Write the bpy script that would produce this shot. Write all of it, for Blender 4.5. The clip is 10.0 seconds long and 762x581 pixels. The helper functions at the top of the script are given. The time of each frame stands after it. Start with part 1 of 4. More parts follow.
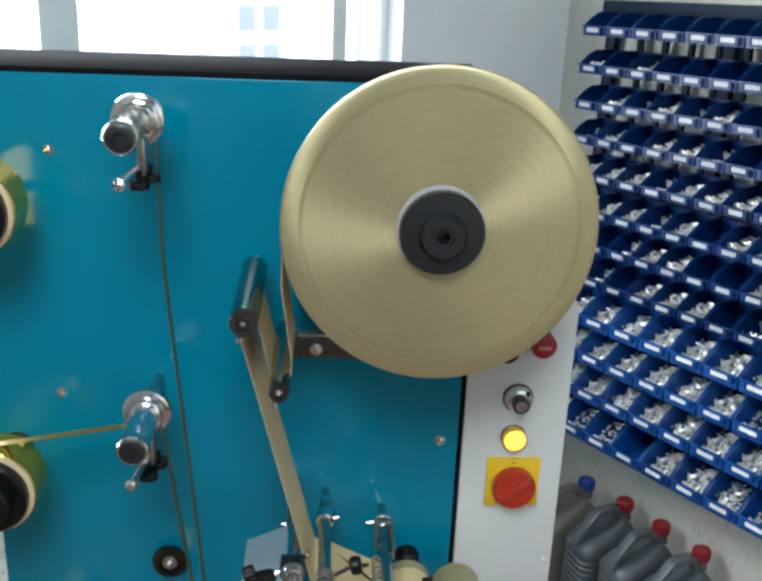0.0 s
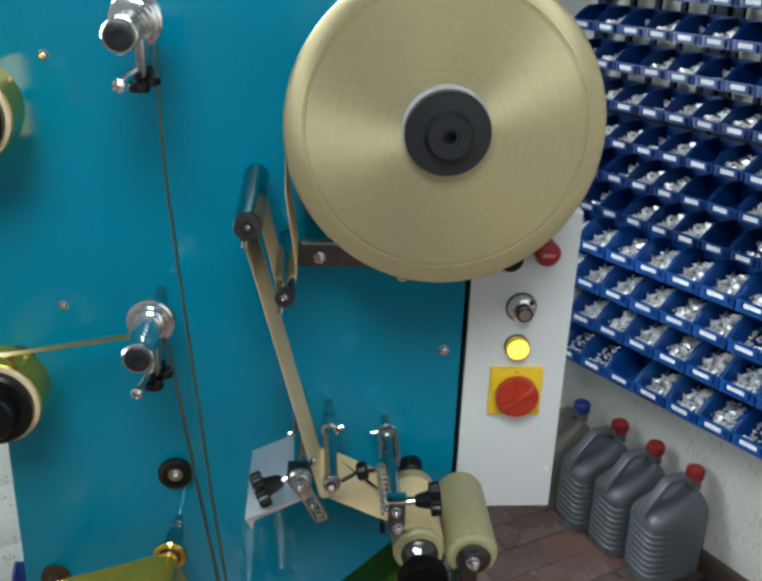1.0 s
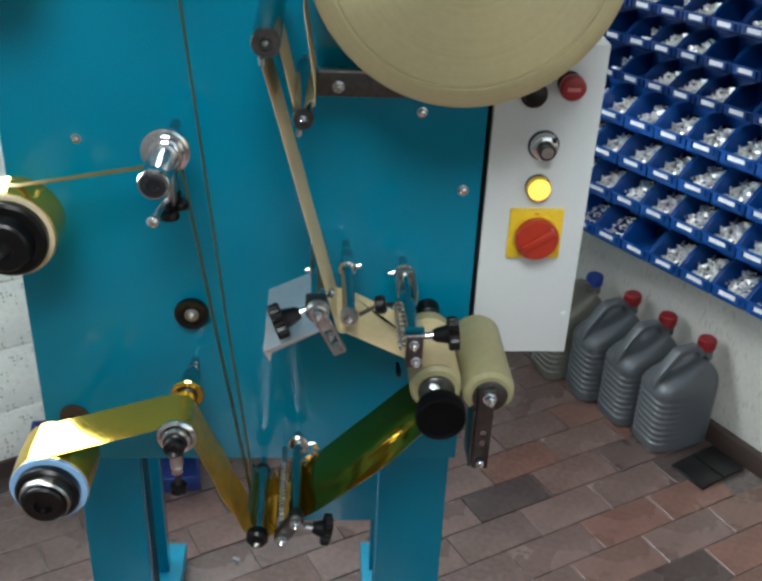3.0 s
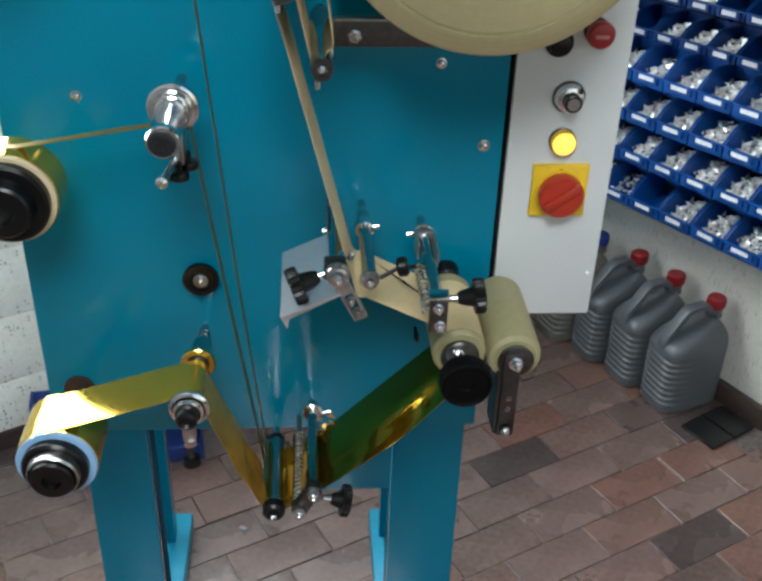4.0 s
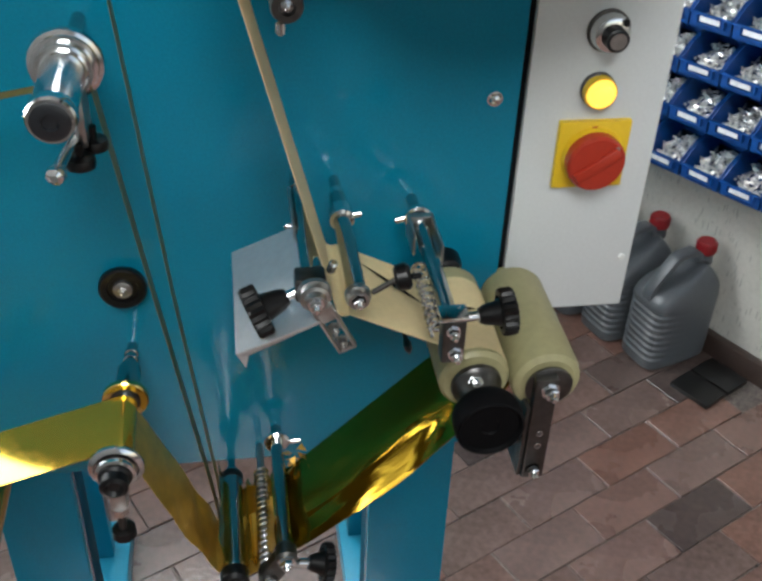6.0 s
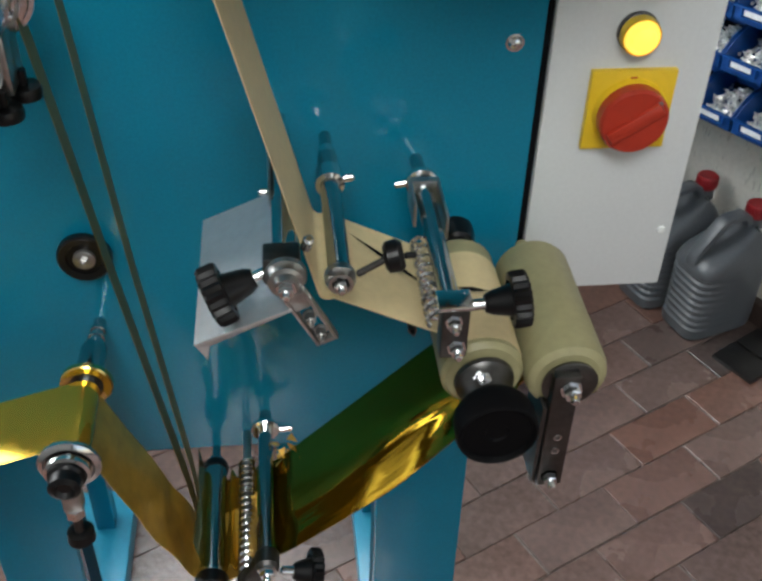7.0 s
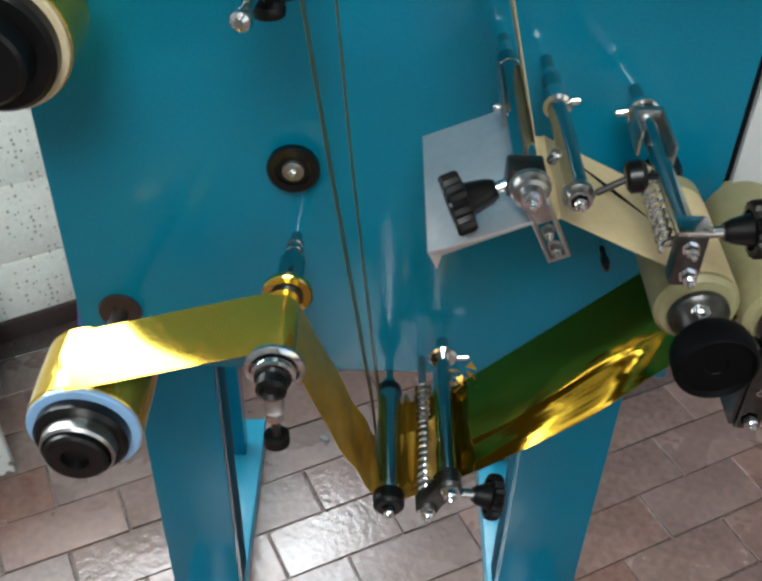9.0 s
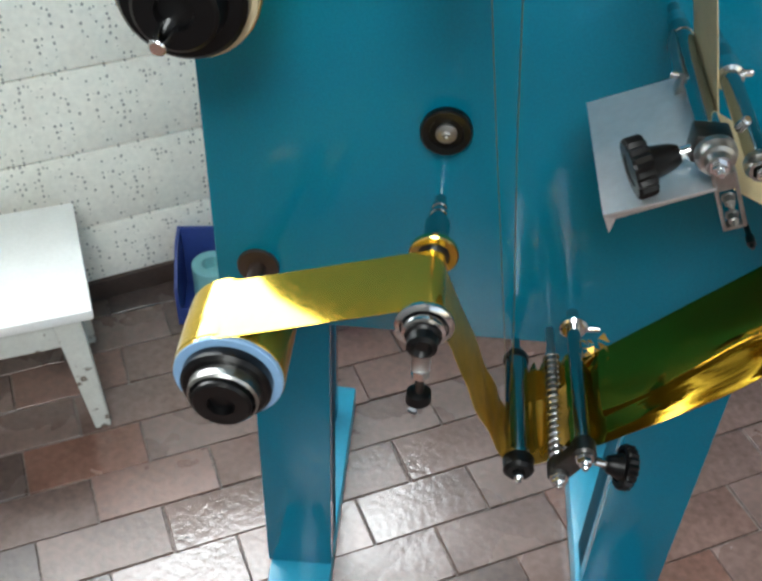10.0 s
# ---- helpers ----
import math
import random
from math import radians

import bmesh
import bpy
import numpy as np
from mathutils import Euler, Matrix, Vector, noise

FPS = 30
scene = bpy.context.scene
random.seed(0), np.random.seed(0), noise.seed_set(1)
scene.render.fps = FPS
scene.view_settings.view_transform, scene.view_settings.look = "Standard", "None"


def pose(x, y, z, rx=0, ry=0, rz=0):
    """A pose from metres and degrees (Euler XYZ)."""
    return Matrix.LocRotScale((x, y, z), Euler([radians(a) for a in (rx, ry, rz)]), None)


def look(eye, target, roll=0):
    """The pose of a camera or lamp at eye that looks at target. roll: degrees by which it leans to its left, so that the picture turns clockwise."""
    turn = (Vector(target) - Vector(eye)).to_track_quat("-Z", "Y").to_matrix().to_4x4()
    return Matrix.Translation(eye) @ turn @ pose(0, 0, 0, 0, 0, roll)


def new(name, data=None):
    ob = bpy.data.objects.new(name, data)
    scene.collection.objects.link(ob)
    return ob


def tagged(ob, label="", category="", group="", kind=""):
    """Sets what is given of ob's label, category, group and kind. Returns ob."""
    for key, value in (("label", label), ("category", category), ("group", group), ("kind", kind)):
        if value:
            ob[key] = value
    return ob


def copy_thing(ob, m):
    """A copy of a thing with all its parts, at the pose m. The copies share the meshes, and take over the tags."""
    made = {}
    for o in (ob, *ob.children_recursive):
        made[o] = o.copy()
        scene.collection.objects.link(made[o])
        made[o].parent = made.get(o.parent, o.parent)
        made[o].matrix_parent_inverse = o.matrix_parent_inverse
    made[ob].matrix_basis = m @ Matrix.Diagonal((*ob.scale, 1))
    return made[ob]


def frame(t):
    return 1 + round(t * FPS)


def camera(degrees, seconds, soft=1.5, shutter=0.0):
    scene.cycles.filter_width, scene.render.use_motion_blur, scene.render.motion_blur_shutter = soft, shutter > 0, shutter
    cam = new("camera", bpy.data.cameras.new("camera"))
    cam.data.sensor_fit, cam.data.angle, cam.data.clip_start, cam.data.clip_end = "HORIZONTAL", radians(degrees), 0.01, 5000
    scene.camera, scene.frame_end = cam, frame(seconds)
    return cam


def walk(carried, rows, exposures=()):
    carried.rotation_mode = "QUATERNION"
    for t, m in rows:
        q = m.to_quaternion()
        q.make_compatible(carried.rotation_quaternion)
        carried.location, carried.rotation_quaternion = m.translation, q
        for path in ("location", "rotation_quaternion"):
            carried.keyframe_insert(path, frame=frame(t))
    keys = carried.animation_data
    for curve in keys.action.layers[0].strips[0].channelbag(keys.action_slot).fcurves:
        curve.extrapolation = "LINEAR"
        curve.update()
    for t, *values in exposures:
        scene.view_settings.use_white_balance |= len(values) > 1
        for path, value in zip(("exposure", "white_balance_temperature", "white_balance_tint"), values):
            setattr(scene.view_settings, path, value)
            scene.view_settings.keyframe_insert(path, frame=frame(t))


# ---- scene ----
cam = camera(41.77, 10.0, soft=3.0)
ROWS = [
    (0, -0.2007, -1.0420, 1.6347, -2.75, -20.35, -2.25),
    (0.5, -0.2072, -1.0448, 1.6162, -3.03, -21.95, -2.04),
    (1, -0.2145, -1.0475, 1.6001, -3.49, -23.80, -1.95),
    (1.5, -0.2204, -1.0507, 1.5864, -3.82, -25.15, -2.14),
    (2, -0.2209, -1.0444, 1.5703, -3.60, -26.96, -2.25),
    (2.5, -0.2165, -1.0637, 1.5559, -2.65, -28.32, -2.41),
    (3, -0.2238, -1.0596, 1.5335, -2.83, -29.84, -2.16),
    (3.2, -0.2274, -1.0515, 1.5268, -3.46, -30.45, -1.79),
    (4.5, -0.2697, -0.9622, 1.4943, -4.15, -32.67, -1.76),
    (5, -0.2815, -0.8769, 1.4786, -6.85, -33.59, -2.70),
    (5.5, -0.2885, -0.8114, 1.4522, -8.74, -34.66, -2.07),
    (7, -0.2239, -0.6401, 1.3640, -5.72, -39.04, -1.35),
    (7.5, -0.2227, -0.6361, 1.3556, -4.75, -39.69, -1.43),
    (8, -0.2487, -0.6401, 1.3433, -3.09, -40.69, -1.17),
    (8.5, -0.2802, -0.6499, 1.3405, -1.07, -41.08, -1.00),
    (9, -0.3140, -0.6574, 1.3386, 0.60, -41.20, -1.34),
    (9.5, -0.3526, -0.6670, 1.3328, 2.79, -41.94, -1.61),
    (10, -0.3866, -0.6786, 1.3300, 4.78, -42.27, -1.55),
]
walk(cam, [(t, pose(x, y, z, 90 + pitch, roll, yaw)) for t, x, y, z, yaw, pitch, roll in ROWS],
     exposures=((0, -0.11, 6250, 6), (4.5, -0.08, 6300, 6), (5.5, -0.10, 6450, 8), (7, -0.30, 6600, 9), (8, -0.22, 6450, 7), (9, -0.03, 6450, 7), (10, -0.02, 6500, 7)))

# ---- light ----
A = radians(29.5)                                     # the room's walls are turned against the machine
U, V = Vector((math.cos(A), math.sin(A), 0)), Vector((-math.sin(A), math.cos(A), 0))
ROOM = pose(0, 0, 0, 0, 0, 29.5)                      # room axes: u along the window wall, v towards it


def room(u, v, z):
    return U * u + V * v + Vector((0, 0, z))


world = bpy.data.worlds.new("sky")
scene.world = world
world.use_nodes = True
sky = world.node_tree.nodes.new("ShaderNodeTexSky")
sky.sky_type, sky.sun_disc, sky.sun_elevation, sky.sun_rotation = "NISHITA", False, radians(40), radians(120)
bg = world.node_tree.nodes["Background"]
bg.inputs["Strength"].default_value = 0.12
world.node_tree.links.new(sky.outputs["Color"], bg.inputs["Color"])


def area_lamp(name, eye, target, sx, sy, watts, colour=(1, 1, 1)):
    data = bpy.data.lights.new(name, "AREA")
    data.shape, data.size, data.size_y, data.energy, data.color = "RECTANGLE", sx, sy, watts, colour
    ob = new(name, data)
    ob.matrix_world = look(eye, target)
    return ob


# daylight in the window's opening; the two lamps after it are added
area_lamp("window_daylight", room(-0.62, 1.30, 1.44), room(-0.62, 0.0, 1.38), 1.90, 1.08, 94, (0.93, 0.97, 1.0))
# overhead light read from the shadows; the roof opening that holds it is made up
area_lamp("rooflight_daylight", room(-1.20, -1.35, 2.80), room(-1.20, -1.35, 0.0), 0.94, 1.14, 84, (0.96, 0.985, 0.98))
# weak fill from behind the camera, in an opening added for it
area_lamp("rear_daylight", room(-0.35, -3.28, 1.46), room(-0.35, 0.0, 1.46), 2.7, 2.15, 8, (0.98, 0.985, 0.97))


# ---- materials ----
def material(name, colour, rough=0.5, metal=0.0, vary=0.12, scale=14.0, bump=0.0, grain=160.0, coat=0.0, island=0.0, spec=0.5, rvary=0.12):
    """Paint, metal, plastic: two scales of variation in tone and gloss, fine relief."""
    m = bpy.data.materials.new(name)
    m.use_nodes = True
    nt = m.node_tree
    b = nt.nodes["Principled BSDF"]
    co = nt.nodes.new("ShaderNodeTexCoord")
    n1 = nt.nodes.new("ShaderNodeTexNoise")
    n1.inputs["Scale"].default_value, n1.inputs["Detail"].default_value = scale, 5
    n2 = nt.nodes.new("ShaderNodeTexNoise")
    n2.inputs["Scale"].default_value, n2.inputs["Detail"].default_value = grain, 3
    nt.links.new(co.outputs["Object"], n1.inputs["Vector"])
    nt.links.new(co.outputs["Object"], n2.inputs["Vector"])
    add = nt.nodes.new("ShaderNodeMath")
    add.operation = "ADD"
    nt.links.new(n1.outputs["Fac"], add.inputs[0])
    nt.links.new(n2.outputs["Fac"], add.inputs[1])
    last = add
    if island:
        info = nt.nodes.new("ShaderNodeObjectInfo")
        more = nt.nodes.new("ShaderNodeMath")
        more.operation, more.inputs[2].default_value = "MULTIPLY_ADD", 0.0
        nt.links.new(info.outputs["Random"], more.inputs[0])
        more.inputs[1].default_value = island
        nt.links.new(add.outputs[0], more.inputs[2])
        last = more
    ramp = nt.nodes.new("ShaderNodeMapRange")
    ramp.inputs["From Min"].default_value, ramp.inputs["From Max"].default_value = 0.6, 1.4 + island
    ramp.inputs["To Min"].default_value, ramp.inputs["To Max"].default_value = 1 - vary, 1 + vary
    nt.links.new(last.outputs[0], ramp.inputs["Value"])
    mul = nt.nodes.new("ShaderNodeMix")
    mul.data_type, mul.blend_type = "RGBA", "MULTIPLY"
    mul.inputs["Factor"].default_value = 1.0
    mul.inputs[6].default_value = (*colour, 1)
    comb = nt.nodes.new("ShaderNodeCombineColor")
    for k in ("Red", "Green", "Blue"):
        nt.links.new(ramp.outputs[0], comb.inputs[k])
    nt.links.new(comb.outputs[0], mul.inputs[7])
    nt.links.new(mul.outputs[2], b.inputs["Base Color"])
    rr = nt.nodes.new("ShaderNodeMapRange")
    rr.inputs["To Min"].default_value, rr.inputs["To Max"].default_value = max(0.02, rough * (1 - rvary)), min(1, rough * (1 + rvary * 2))
    nt.links.new(n1.outputs["Fac"], rr.inputs["Value"])
    nt.links.new(rr.outputs[0], b.inputs["Roughness"])
    b.inputs["Metallic"].default_value = metal
    b.inputs["Specular IOR Level"].default_value = spec
    b.inputs["Coat Weight"].default_value, b.inputs["Coat Roughness"].default_value = coat, 0.08
    if bump:
        bp = nt.nodes.new("ShaderNodeBump")
        bp.inputs["Strength"].default_value, bp.inputs["Distance"].default_value = bump, 0.002
        nt.links.new(n2.outputs["Fac"], bp.inputs["Height"])
        nt.links.new(bp.outputs[0], b.inputs["Normal"])
    return m


def nodes_of(m):
    return m.node_tree, m.node_tree.nodes["Principled BSDF"]


teal = material("teal_paint", (0.003, 0.170, 0.272), 0.13, vary=0.14, scale=4, grain=420, bump=0.010, spec=0.28)
# leg flanges: the shade they lie in is put into a darker teal
teal_shaded = material("shaded_teal_edge", (0.002, 0.06, 0.10), 0.6, vary=0.2, scale=9, spec=0.08)
teal_light = material("teal_foot_paint", (0.02, 0.30, 0.46), 0.3, vary=0.1, scale=9, bump=0.03, coat=0.2)
grey_paint = material("light_grey_paint", (0.60, 0.63, 0.64), 0.38, vary=0.05, scale=7, grain=300, bump=0.05)
black_rubber = material("black_rubber", (0.005, 0.005, 0.006), 0.85, vary=0.4, bump=0.1, spec=0.06)
black_plastic = material("black_plastic", (0.0035, 0.0035, 0.004), 0.30, vary=0.2, bump=0.05, spec=0.3)
wheel_plastic = material("black_moulded_plastic", (0.003, 0.003, 0.0035), 0.55, vary=0.25, bump=0.05, spec=0.06)
matte_black = material("matte_black_sheet", (0.008, 0.008, 0.010), 0.95, vary=0.5, scale=9, bump=0.1, spec=0.02)
hub_plastic = material("dark_grey_plastic", (0.009, 0.011, 0.014), 0.36, vary=0.25, bump=0.05)
chrome = material("chrome", (0.72, 0.74, 0.75), 0.13, 1.0, vary=0.12, scale=30)
steel = material("brushed_steel", (0.42, 0.42, 0.41), 0.3, 1.0, vary=0.2, scale=40, bump=0.08)
dark_steel = material("dark_steel", (0.10, 0.098, 0.096), 0.36, 1.0, vary=0.3, scale=25, bump=0.08)
alu = material("aluminium_sheet", (0.62, 0.64, 0.66), 0.42, 0.75, vary=0.08, scale=20, bump=0.05)
paper = material("kraft_paper", (0.62, 0.50, 0.28), 0.5, vary=0.08, scale=20, bump=0.05)
roll_side = material("wound_paper_edge", (0.38, 0.335, 0.19), 0.34, vary=0.06, scale=4, bump=0.04, coat=0.15)
cream_rubber = material("cream_rubber", (0.29, 0.265, 0.14), 0.45, vary=0.12, scale=18, bump=0.06)
brass = material("brass", (0.75, 0.55, 0.22), 0.25, 1.0, vary=0.2)
red_plastic = material("red_plastic", (0.37, 0.028, 0.012), 0.34, vary=0.12)
red_button = material("red_button", (0.28, 0.014, 0.018), 0.3, vary=0.12)
yellow_plastic = material("yellow_plastic", (0.72, 0.48, 0.02), 0.36, vary=0.06)
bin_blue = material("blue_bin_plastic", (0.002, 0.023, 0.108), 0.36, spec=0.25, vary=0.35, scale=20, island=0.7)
# larger bins of the lower rows: lighter blue and lighter card
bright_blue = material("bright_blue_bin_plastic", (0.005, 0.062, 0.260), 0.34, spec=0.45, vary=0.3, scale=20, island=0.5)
bright_card = material("bright_white_card", (0.62, 0.63, 0.66), 0.6, vary=0.2, island=0.3)
rack_blue = material("blue_rack_steel", (0.003, 0.010, 0.026), 0.6, vary=0.2, spec=0.2)
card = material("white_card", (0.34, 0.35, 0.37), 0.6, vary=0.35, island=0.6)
zinc = material("zinc_screws", (0.82, 0.82, 0.80), 0.3, 0.7, vary=0.5, scale=90, grain=300)
can_grey = material("grey_can_plastic", (0.088, 0.096, 0.105), 0.28, vary=0.12, scale=12, bump=0.06)
can_clear = material("cloudy_can_plastic", (0.15, 0.14, 0.115), 0.3, vary=0.12)
cap_red = material("red_cap", (0.23, 0.010, 0.014), 0.35, vary=0.12)
cap_blue = material("blue_cap", (0.014, 0.04, 0.22), 0.35, vary=0.12)
slate = material("dark_slate_tile", (0.010, 0.010, 0.010), 0.3, vary=0.3, bump=0.1)
grout = material("cement_grout", (0.17, 0.14, 0.125), 0.85, vary=0.9, scale=7, bump=0.5)
skirting = material("dark_brown_skirting_tile", (0.052, 0.034, 0.028), 0.4, vary=0.25, bump=0.1)
white_paint = material("white_wall_paint", (0.80, 0.83, 0.84), 0.65, vary=0.06, scale=3, bump=0.06)
# unseen walls and ceiling, kept dark to hold down bounced light
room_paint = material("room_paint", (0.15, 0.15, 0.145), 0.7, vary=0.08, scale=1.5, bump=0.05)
ceiling_paint = material("ceiling_paint", (0.26, 0.26, 0.255), 0.8, vary=0.05, scale=2)
frame_white = material("window_frame_white", (0.70, 0.73, 0.72), 0.4, vary=0.06)
stool_paint = material("worn_white_paint", (0.66, 0.67, 0.62), 0.5, vary=0.1, scale=30, bump=0.1)
nt, b = nodes_of(stool_paint)
chip = nt.nodes.new("ShaderNodeTexNoise")
chip.inputs["Scale"].default_value, chip.inputs["Detail"].default_value = 38, 6
geo = nt.nodes.new("ShaderNodeNewGeometry")
nt.links.new(geo.outputs["Position"], chip.inputs["Vector"])
lim = nt.nodes.new("ShaderNodeMapRange")
lim.inputs["From Min"].default_value, lim.inputs["From Max"].default_value = 0.63, 0.66
nt.links.new(chip.outputs["Fac"], lim.inputs["Value"])
cm = nt.nodes.new("ShaderNodeMix")
cm.data_type = "RGBA"
nt.links.new(lim.outputs[0], cm.inputs["Factor"])
nt.links.new(b.inputs["Base Color"].links[0].from_socket, cm.inputs[6])
cm.inputs[7].default_value = (0.16, 0.12, 0.09, 1)
nt.links.new(cm.outputs[2], b.inputs["Base Color"])
crate_blue = material("blue_crate_plastic", (0.03, 0.06, 0.25), 0.4, vary=0.15)
cyan_paper = material("pale_cyan_roll", (0.22, 0.52, 0.55), 0.6, vary=0.1)
ring_blue = material("pale_blue_core", (0.26, 0.46, 0.72), 0.45, vary=0.1)
cream_core = material("cream_card_core", (0.56, 0.47, 0.30), 0.6, vary=0.12)
tube_steel = material("polished_tube", (0.42, 0.47, 0.47), 0.12, 1.0, vary=0.12, scale=30)

# glossy gold film, slightly wrinkled
gold = material("gold_film", (0.47, 0.285, 0.026), 0.085, 0.985, vary=0.1, scale=14)
nt, b = nodes_of(gold)
wr = nt.nodes.new("ShaderNodeTexNoise")
wr.inputs["Scale"].default_value, wr.inputs["Detail"].default_value = 22, 2
co = nt.nodes.new("ShaderNodeTexCoord")
mp = nt.nodes.new("ShaderNodeMapping")
mp.inputs["Scale"].default_value = (0.22, 3.4, 0.22)
nt.links.new(co.outputs["Object"], mp.inputs["Vector"])
nt.links.new(mp.outputs[0], wr.inputs["Vector"])
bp = nt.nodes.new("ShaderNodeBump")
bp.inputs["Strength"].default_value, bp.inputs["Distance"].default_value = 0.10, 0.006
nt.links.new(wr.outputs["Fac"], bp.inputs["Height"])
nt.links.new(bp.outputs[0], b.inputs["Normal"])

# the same film drawn smooth; its brighter light is put into a lighter colour
smooth_gold = material("smooth_gold_film", (0.60, 0.410, 0.050), 0.12, 0.83, vary=0.1, scale=14)

# the film drawn duller: rougher and less metallic
gold_dull = material("dull_gold_film", (0.60, 0.37, 0.07), 0.34, 0.72, vary=0.25, scale=30, grain=70, bump=0.08)

# glazed clay floor tiles: red-brown to grey-brown from tile to tile, worn pale scuffs
clay = material("clay_floor_tile", (1.0, 1.0, 1.0), 0.15, vary=0.42, scale=8, grain=70, bump=0.42, rvary=0.5, spec=1.0)
nt, b = nodes_of(clay)
info = nt.nodes.new("ShaderNodeObjectInfo")
tone = nt.nodes.new("ShaderNodeValToRGB")
tone.color_ramp.elements[0].color = (0.074, 0.054, 0.049, 1)
tone.color_ramp.elements[1].color = (0.185, 0.092, 0.068, 1)
for p, c in ((0.12, (0.084, 0.060, 0.054, 1)), (0.20, (0.155, 0.104, 0.089, 1)), (0.72, (0.178, 0.115, 0.098, 1))):
    tone.color_ramp.elements.new(p).color = c
nt.links.new(info.outputs["Random"], tone.inputs["Fac"])
gl = nt.nodes.new("ShaderNodeMapRange")
gl.inputs["To Min"].default_value, gl.inputs["To Max"].default_value = 0.75, 1.9
wn = nt.nodes.new("ShaderNodeTexWhiteNoise")
wn.noise_dimensions = "1D"
nt.links.new(info.outputs["Random"], wn.inputs["W"])
nt.links.new(wn.outputs["Value"], gl.inputs["Value"])
gm = nt.nodes.new("ShaderNodeMath")
gm.operation = "MULTIPLY"
nt.links.new(b.inputs["Roughness"].links[0].from_socket, gm.inputs[0])
nt.links.new(gl.outputs[0], gm.inputs[1])
nt.links.new(gm.outputs[0], b.inputs["Roughness"])
mixed = b.inputs["Base Color"].links[0].from_node
nt.links.new(tone.outputs["Color"], mixed.inputs[6])
scuff = nt.nodes.new("ShaderNodeTexNoise")
scuff.inputs["Scale"].default_value, scuff.inputs["Detail"].default_value, scuff.inputs["Roughness"].default_value = 17, 8, 0.7
geo = nt.nodes.new("ShaderNodeNewGeometry")
nt.links.new(geo.outputs["Position"], scuff.inputs["Vector"])
lim = nt.nodes.new("ShaderNodeMapRange")
lim.inputs["From Min"].default_value, lim.inputs["From Max"].default_value = 0.55, 0.78
lim.inputs["To Max"].default_value = 0.25
nt.links.new(scuff.outputs["Fac"], lim.inputs["Value"])
pale = nt.nodes.new("ShaderNodeMix")
pale.data_type = "RGBA"
nt.links.new(lim.outputs[0], pale.inputs["Factor"])
nt.links.new(mixed.outputs[2], pale.inputs[6])
pale.inputs[7].default_value = (0.26, 0.20, 0.17, 1)
nt.links.new(pale.outputs[2], b.inputs["Base Color"])

# side of the big roll: fine turned rings with a brushed sheen round the axis
nt, b = nodes_of(roll_side)
tan = nt.nodes.new("ShaderNodeTangent")
tan.direction_type, tan.axis = "RADIAL", "Y"
nt.links.new(tan.outputs[0], b.inputs["Tangent"])
b.inputs["Anisotropic"].default_value = 0.85
b.inputs["Metallic"].default_value = 0.6
geo = nt.nodes.new("ShaderNodeNewGeometry")
sub = nt.nodes.new("ShaderNodeVectorMath")
sub.operation, sub.inputs[1].default_value = "SUBTRACT", (-0.0915, 0, 1.3665)
flat = nt.nodes.new("ShaderNodeVectorMath")
flat.operation, flat.inputs[1].default_value = "MULTIPLY", (1, 0, 1)
ln = nt.nodes.new("ShaderNodeVectorMath")
ln.operation = "LENGTH"
nt.links.new(geo.outputs["Position"], sub.inputs[0])
nt.links.new(sub.outputs[0], flat.inputs[0])
nt.links.new(flat.outputs[0], ln.inputs[0])
rings = nt.nodes.new("ShaderNodeTexNoise")
rings.noise_dimensions = "1D"
rings.inputs["Scale"].default_value, rings.inputs["Detail"].default_value = 260, 6
nt.links.new(ln.outputs["Value"], rings.inputs["W"])
bp = nt.nodes.new("ShaderNodeBump")
bp.inputs["Strength"].default_value, bp.inputs["Distance"].default_value = 0.05, 0.001
nt.links.new(rings.outputs["Fac"], bp.inputs["Height"])
nt.links.new(bp.outputs[0], b.inputs["Normal"])
old = b.inputs["Base Color"].links[0].from_socket
mr = nt.nodes.new("ShaderNodeMapRange")
mr.inputs["From Min"].default_value, mr.inputs["From Max"].default_value, mr.inputs["To Min"].default_value, mr.inputs["To Max"].default_value = 0.3, 0.7, 0.97, 1.03
nt.links.new(rings.outputs["Fac"], mr.inputs["Value"])
vm = nt.nodes.new("ShaderNodeVectorMath")
vm.operation = "SCALE"
nt.links.new(old, vm.inputs[0])
nt.links.new(mr.outputs[0], vm.inputs["Scale"])
nt.links.new(vm.outputs[0], b.inputs["Base Color"])

# emissive lamp lens
lit_lens = bpy.data.materials.new("lit_yellow_lens")
lit_lens.use_nodes = True
nt, b = nodes_of(lit_lens)
b.inputs["Base Color"].default_value = (0.9, 0.6, 0.05, 1)
b.inputs["Roughness"].default_value = 0.3
b.inputs["Emission Color"].default_value = (1.0, 0.70, 0.12, 1)
b.inputs["Emission Strength"].default_value = 1.3


